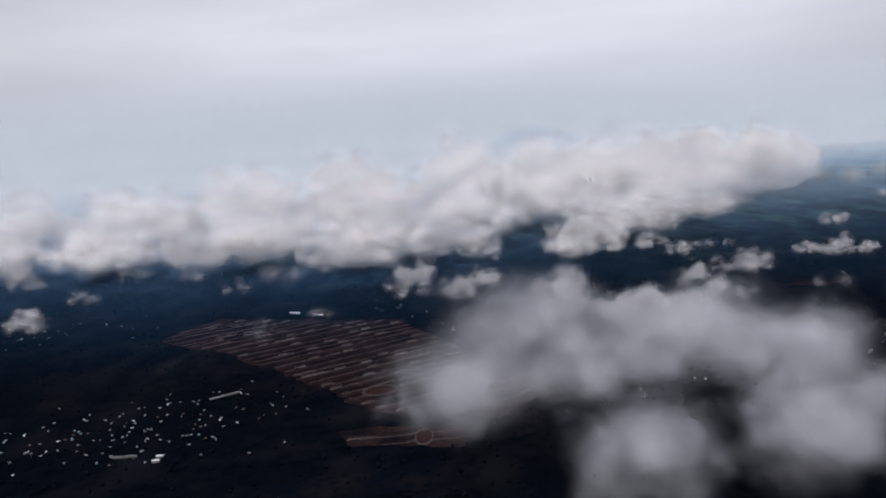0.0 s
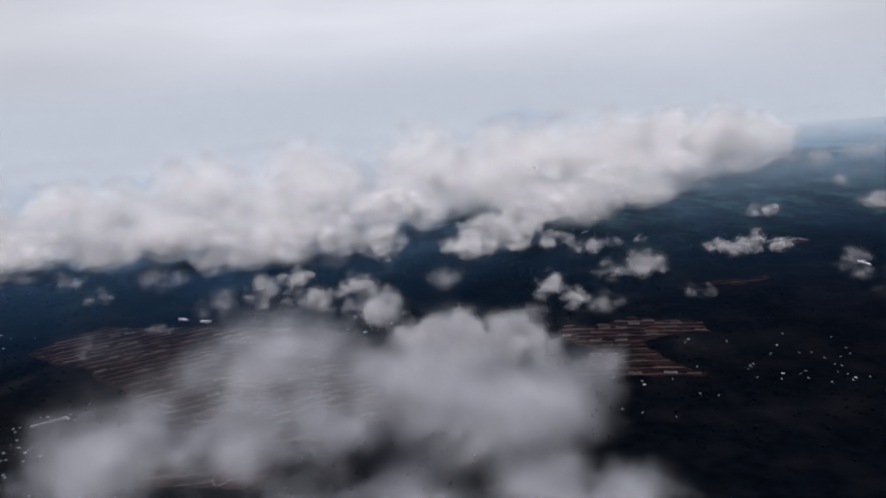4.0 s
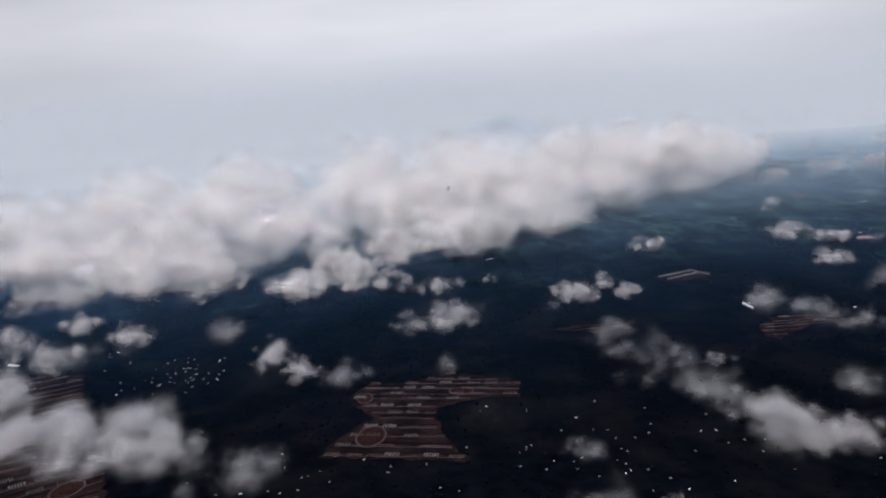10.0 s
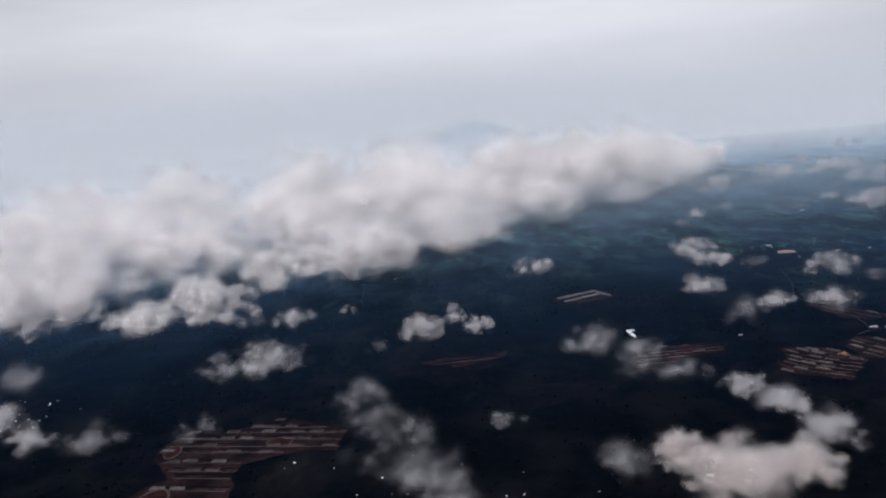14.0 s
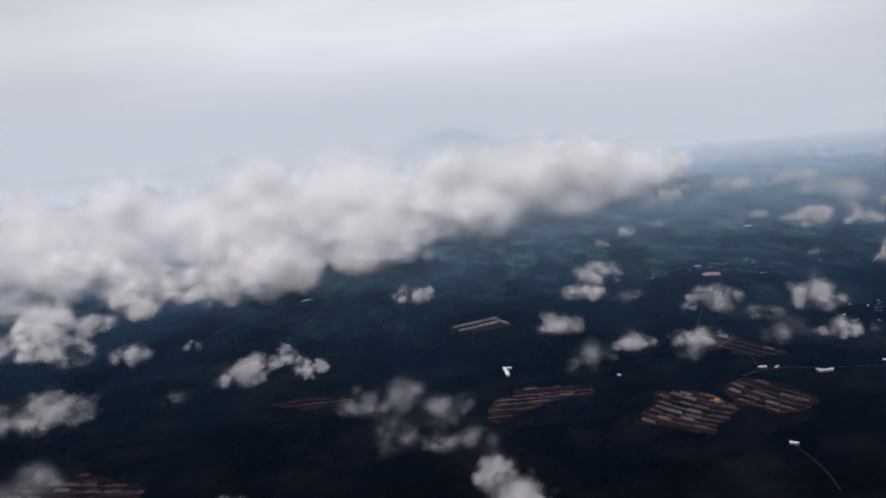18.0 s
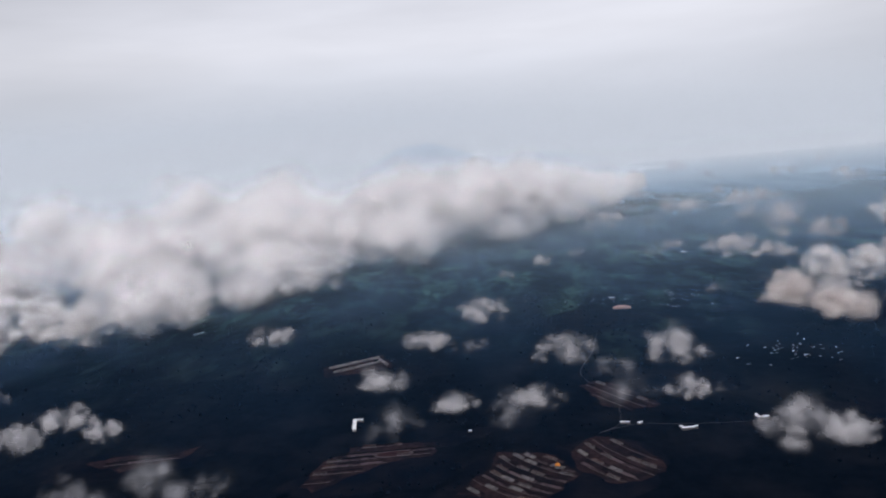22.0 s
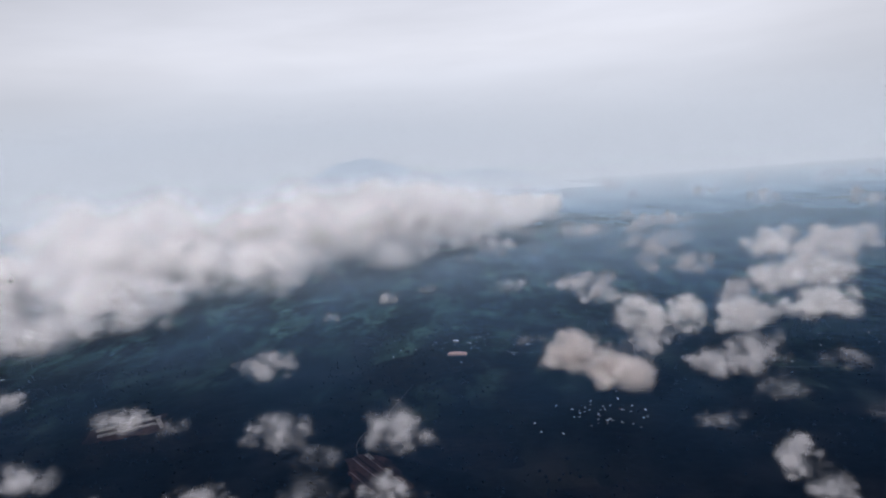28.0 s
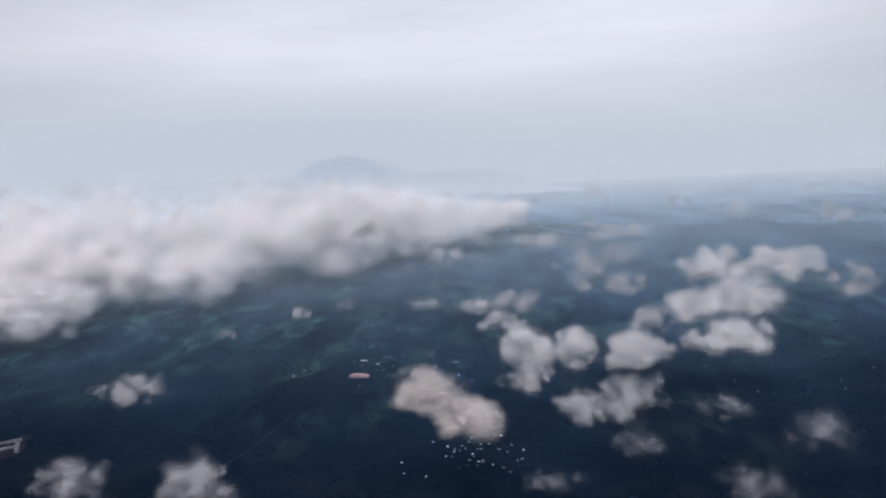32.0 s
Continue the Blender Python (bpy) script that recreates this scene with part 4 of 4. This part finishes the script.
def estate(label, turn, spacing, keep, pale, bend, *points):
    """Bare earth platform with lanes, pale plots, dark strips and rows of narrow houses over a plan."""
    plans.append(points)
    spacing *= 0.68 if spacing < 100 else 1.0
    top = part("estate_ground", outline(rough_edge(points), 0.0, 0.3), EARTH)
    tagged(top, label, "housing estate ground", kind="structure")
    c, s = math.cos(radians(turn)), math.sin(radians(turn))
    local = [(c * x + s * y, -s * x + c * y) for x, y in points]
    left, right = min(p[0] for p in local), max(p[0] for p in local)
    mid = (left + right) / 2
    swing = abs(bend) * (right - mid) ** 2
    v, hi = min(p[1] for p in local) + spacing * 0.3 - swing, max(p[1] for p in local) + swing
    while v < hi:
        runs, start, u = [], None, left
        while u <= right + 3:
            w = v + bend * (u - mid) ** 2
            ok = inside(local, u, w - spacing * 0.2) and inside(local, u, w + spacing * 0.34)
            if ok and start is None:
                start = u
            if not ok and start is not None:
                runs.append((start, u - 2))
                start = None
            u += 3
        for a, b in runs:
            if b - a < 9:
                continue
            strip("lane", LANE, top, a, b, v, min(0.45, spacing * 0.03), 0.44, turn, bend, mid)
            strip("verge", HEDGE, top, a, b, v + spacing * 0.43, spacing * estate_rng.uniform(0.04, 0.13), 0.42, turn, bend, mid)
            u = a
            while u < b - 6:
                e = min(b, u + estate_rng.uniform(12, 34))
                if estate_rng.random() < 0.75:
                    strip("plot", PLOT, top, u + 0.8, e, v + spacing * estate_rng.uniform(0.17, 0.23), spacing * estate_rng.uniform(0.07, 0.17), 0.4, turn, bend, mid)
                x = u + 7
                while x + 6 < e:
                    if estate_rng.random() < keep:
                        w = v + spacing * 0.2 + bend * (x - mid) ** 2
                        kind = 2 if estate_rng.random() < pale else estate_rng.choice((0, 0, 1))
                        slope = math.degrees(math.atan(2 * bend * (x - mid)))
                        m = pose(c * x - s * w, s * x + c * w, 0.4, 0, 0, turn + slope)
                        if placed[kind]:
                            copy_thing(TERRACES[kind], m)
                        else:
                            TERRACES[kind].matrix_world = m
                            placed[kind] = True
                    x += 12.5
                u = e + estate_rng.choice((0.5, 2.0, 3.0))
        v += spacing * estate_rng.uniform(0.72, 1.4)
    return top


def clearing(label, x, y, rx, ry, turn):
    """Scrubby cleared ground with a wandering edge."""
    n, lobes = 64, [(k, estate_rng.uniform(0, 6.3), estate_rng.uniform(0.05, 0.2) / math.sqrt(k)) for k in (2, 3, 5, 7, 11, 16)]
    m = pose(x, y, 0, 0, 0, turn)
    ring = []
    for i in range(n):
        a = i * 2 * math.pi / n
        r = 1 + sum(w * math.sin(k * a + p) for k, p, w in lobes)
        ring.append(m @ Vector((rx * r * math.cos(a), ry * r * math.sin(a), 0)))
    ob = part("clearing_ground", outline([(p.x, p.y) for p in ring], -0.2, 0.12), CLEARED)
    tagged(ob, label, "clearing", kind="structure")


clearing("brown scrub below the terraced estate", 20, 520, 110, 32, 8)
clearing("pale scrub beside the terraced estate", -130, 640, 40, 50, 20)
clearing("brown-grey scrub round the hillside estate", 250, 690, 62, 56, -10)
clearing("brown scrub slope below the plots", 690, 845, 62, 30, 8)
clearing("scrub round the curved estate", 815, 815, 96, 58, 20)
clearing("long pale field beside the stream", 750, 905, 50, 10, 20)
clearing("brown scrub beside the warehouse yard", 690, 1090, 52, 28, 10)
clearing("brown field near the junction", 960, 1010, 70, 34, -30)
clearing("faint brown strip of scrub in the woods", 470, 900, 80, 26, 8)
clearing("brown clearing on the plain", 930, 1250, 60, 70, -20)
clearing("faint brown field", 560, 800, 60, 24, 15)
clearing("dusky field beside the village", -230, 690, 45, 20, 0)
clearing("dusky field in the woods", -60, 430, 70, 22, 10)
clearing("brown field in the dark woods", 1060, 900, 70, 24, 5)


RED_EARTH = surface("dark_red_earth", (0.020, 0.009, 0.010), (0.038, 0.018, 0.018), 0.3, 0.95)


def loop_plot(parent, x, y, rx, ry, turn):
    """An oval of dark red earth inside a pale ring lane."""
    m = pose(x, y, 0, 0, 0, turn)
    n = 28
    oval = [m @ Vector((rx * 0.9 * math.cos(k * 2 * math.pi / n), ry * 0.9 * math.sin(k * 2 * math.pi / n), 0)) for k in range(n)]
    part("oval_plot", outline([(p.x, p.y) for p in oval], 0.3, 0.46), RED_EARTH, parent)
    bm = bmesh.new()
    rings = []
    for k in range(n):
        a = k * 2 * math.pi / n
        rings.append([bm.verts.new(m @ Vector((rx * q * math.cos(a), ry * q * math.sin(a), z))) for q, z in ((0.88, 0.47), (1.0, 0.47), (1.0, 0.3), (0.88, 0.3))])
    for k in range(n):
        for i in range(4):
            bm.faces.new((rings[k][i], rings[k][(i + 1) % 4], rings[(k + 1) % n][(i + 1) % 4], rings[(k + 1) % n][i]))
    bmesh.ops.recalc_face_normals(bm, faces=bm.faces)
    part("ring_lane", bm, LANE, parent)


big = estate("reddish bare earth of a large housing estate laid out in rows", 32, 25, 0.3, 0.12, 0.0, (-356, 816), (-345, 862), (-311, 913), (-245, 893), (-190, 885), (-140, 862), (-73, 854), (-20, 760), (28, 680), (66, 632), (92, 578), (60, 556), (28, 521), (-14, 545), (-52, 540), (-93, 571), (-110, 600), (-142, 629), (-172, 668), (-225, 714), (-254, 750), (-300, 772))
loop_plot(big, -70, 600, 16, 13, 20)
loop_plot(big, 55, 600, 11, 14, -10)
low = estate("bare brown terrace of plots below the large estate", 5, 20, 0.2, 0.1, 0.0, (-94, 513), (-60, 519), (-35, 516), (4, 519), (2, 474), (-40, 480), (-85, 484))
loop_plot(low, -28, 495, 7, 15, 0)
hill = estate("reddish estate with close rows of narrow houses on a cleared hill", -9, 19, 0.55, 0.4, 0.0, (227, 628), (236, 655), (246, 675), (261, 690), (247, 712), (236, 725), (232, 742), (238, 760), (246, 779), (270, 770), (291, 774), (318, 793), (345, 779), (384, 756), (381, 718), (352, 722), (331, 716), (311, 707), (311, 682), (316, 660), (323, 642), (339, 609))
loop_plot(hill, 262, 658, 12, 19, 0)
loop_plot(hill, 246, 737, 7, 12, 10)
loop_plot(hill, 331, 741, 11, 9, -20)
flat = estate("bare reddish platform with a few rows of roofs", 3, 15, 0.3, 0.1, 0.0, (633, 836), (637, 858), (644, 877), (660, 886), (662, 900), (700, 903), (736, 900), (731, 874), (700, 868), (673, 850), (644, 826))
loop_plot(flat, 700, 882, 16, 5, 2)
estate("curved estate with tight rows of pale and red roofs", -48, 13, 0.75, 0.5, 0.004, (751, 808), (762, 830), (776, 844), (783, 871), (806, 866), (828, 858), (840, 824), (817, 799), (802, 779), (779, 795))
estate("outer part of the curved estate with grey roofs", -58, 13, 0.6, 0.2, 0.003, (842, 828), (840, 862), (850, 876), (864, 887), (882, 878), (893, 864), (902, 840), (900, 819), (880, 808), (864, 806))
estate("half-cleared plots with a few roofs beyond the junction", -60, 15, 0.4, 0.3, 0.0, (872, 1007), (892, 1016), (914, 998), (933, 944), (905, 935), (884, 950))
estate("faint cleared strip in the woods", 6, 18, 0.1, 0.1, 0.0, (432, 908), (470, 918), (507, 914), (529, 930), (520, 905), (473, 886))
estate("bare yard round the long sheds", 28, 200, 0.0, 0.0, 0.0, (600, 1128), (664, 1164), (680, 1112), (608, 1090))

# ---- woods ----


def build_woods():
    """Tree crowns over the near country, thick in patches, left off the estates."""
    rng = np.random.default_rng(3)
    n = 16000
    x, y = rng.uniform(-650, 1700, n), rng.uniform(330, 1500, n)
    patch = np.array([noise.noise((a * 0.006, b * 0.006, 1.0)) for a, b in zip(x, y)])
    keep = patch > rng.uniform(-0.35, 0.25, n)
    for p in plans:
        px, py = [q[0] for q in p], [q[1] for q in p]
        near = (x > min(px) - 4) & (x < max(px) + 4) & (y > min(py) - 4) & (y < max(py) + 4)
        for i in np.nonzero(near & keep)[0]:
            if inside(p, x[i], y[i]):
                keep[i] = False
    x, y = x[keep], y[keep]
    bm = bmesh.new()
    bmesh.ops.create_icosphere(bm, subdivisions=1, radius=1)
    v0 = np.array([v.co[:] for v in bm.verts])
    f0 = np.array([[v.index for v in f.verts] for f in bm.faces])
    bm.free()
    m = len(x)
    r = rng.uniform(0.7, 1.7, m)
    verts = v0[None] * (r[:, None, None] * rng.uniform(0.6, 1.3, (m, len(v0), 1)))
    verts[..., 2] *= 1.1
    verts += np.stack([x, y, r * 0.8], -1)[:, None]
    faces = f0[None] + (np.arange(m) * len(v0))[:, None, None]
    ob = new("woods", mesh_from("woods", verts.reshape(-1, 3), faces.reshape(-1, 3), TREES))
    tagged(ob, "dark uneven tree crowns of the woodland", "woods", kind="stuff")


build_woods()
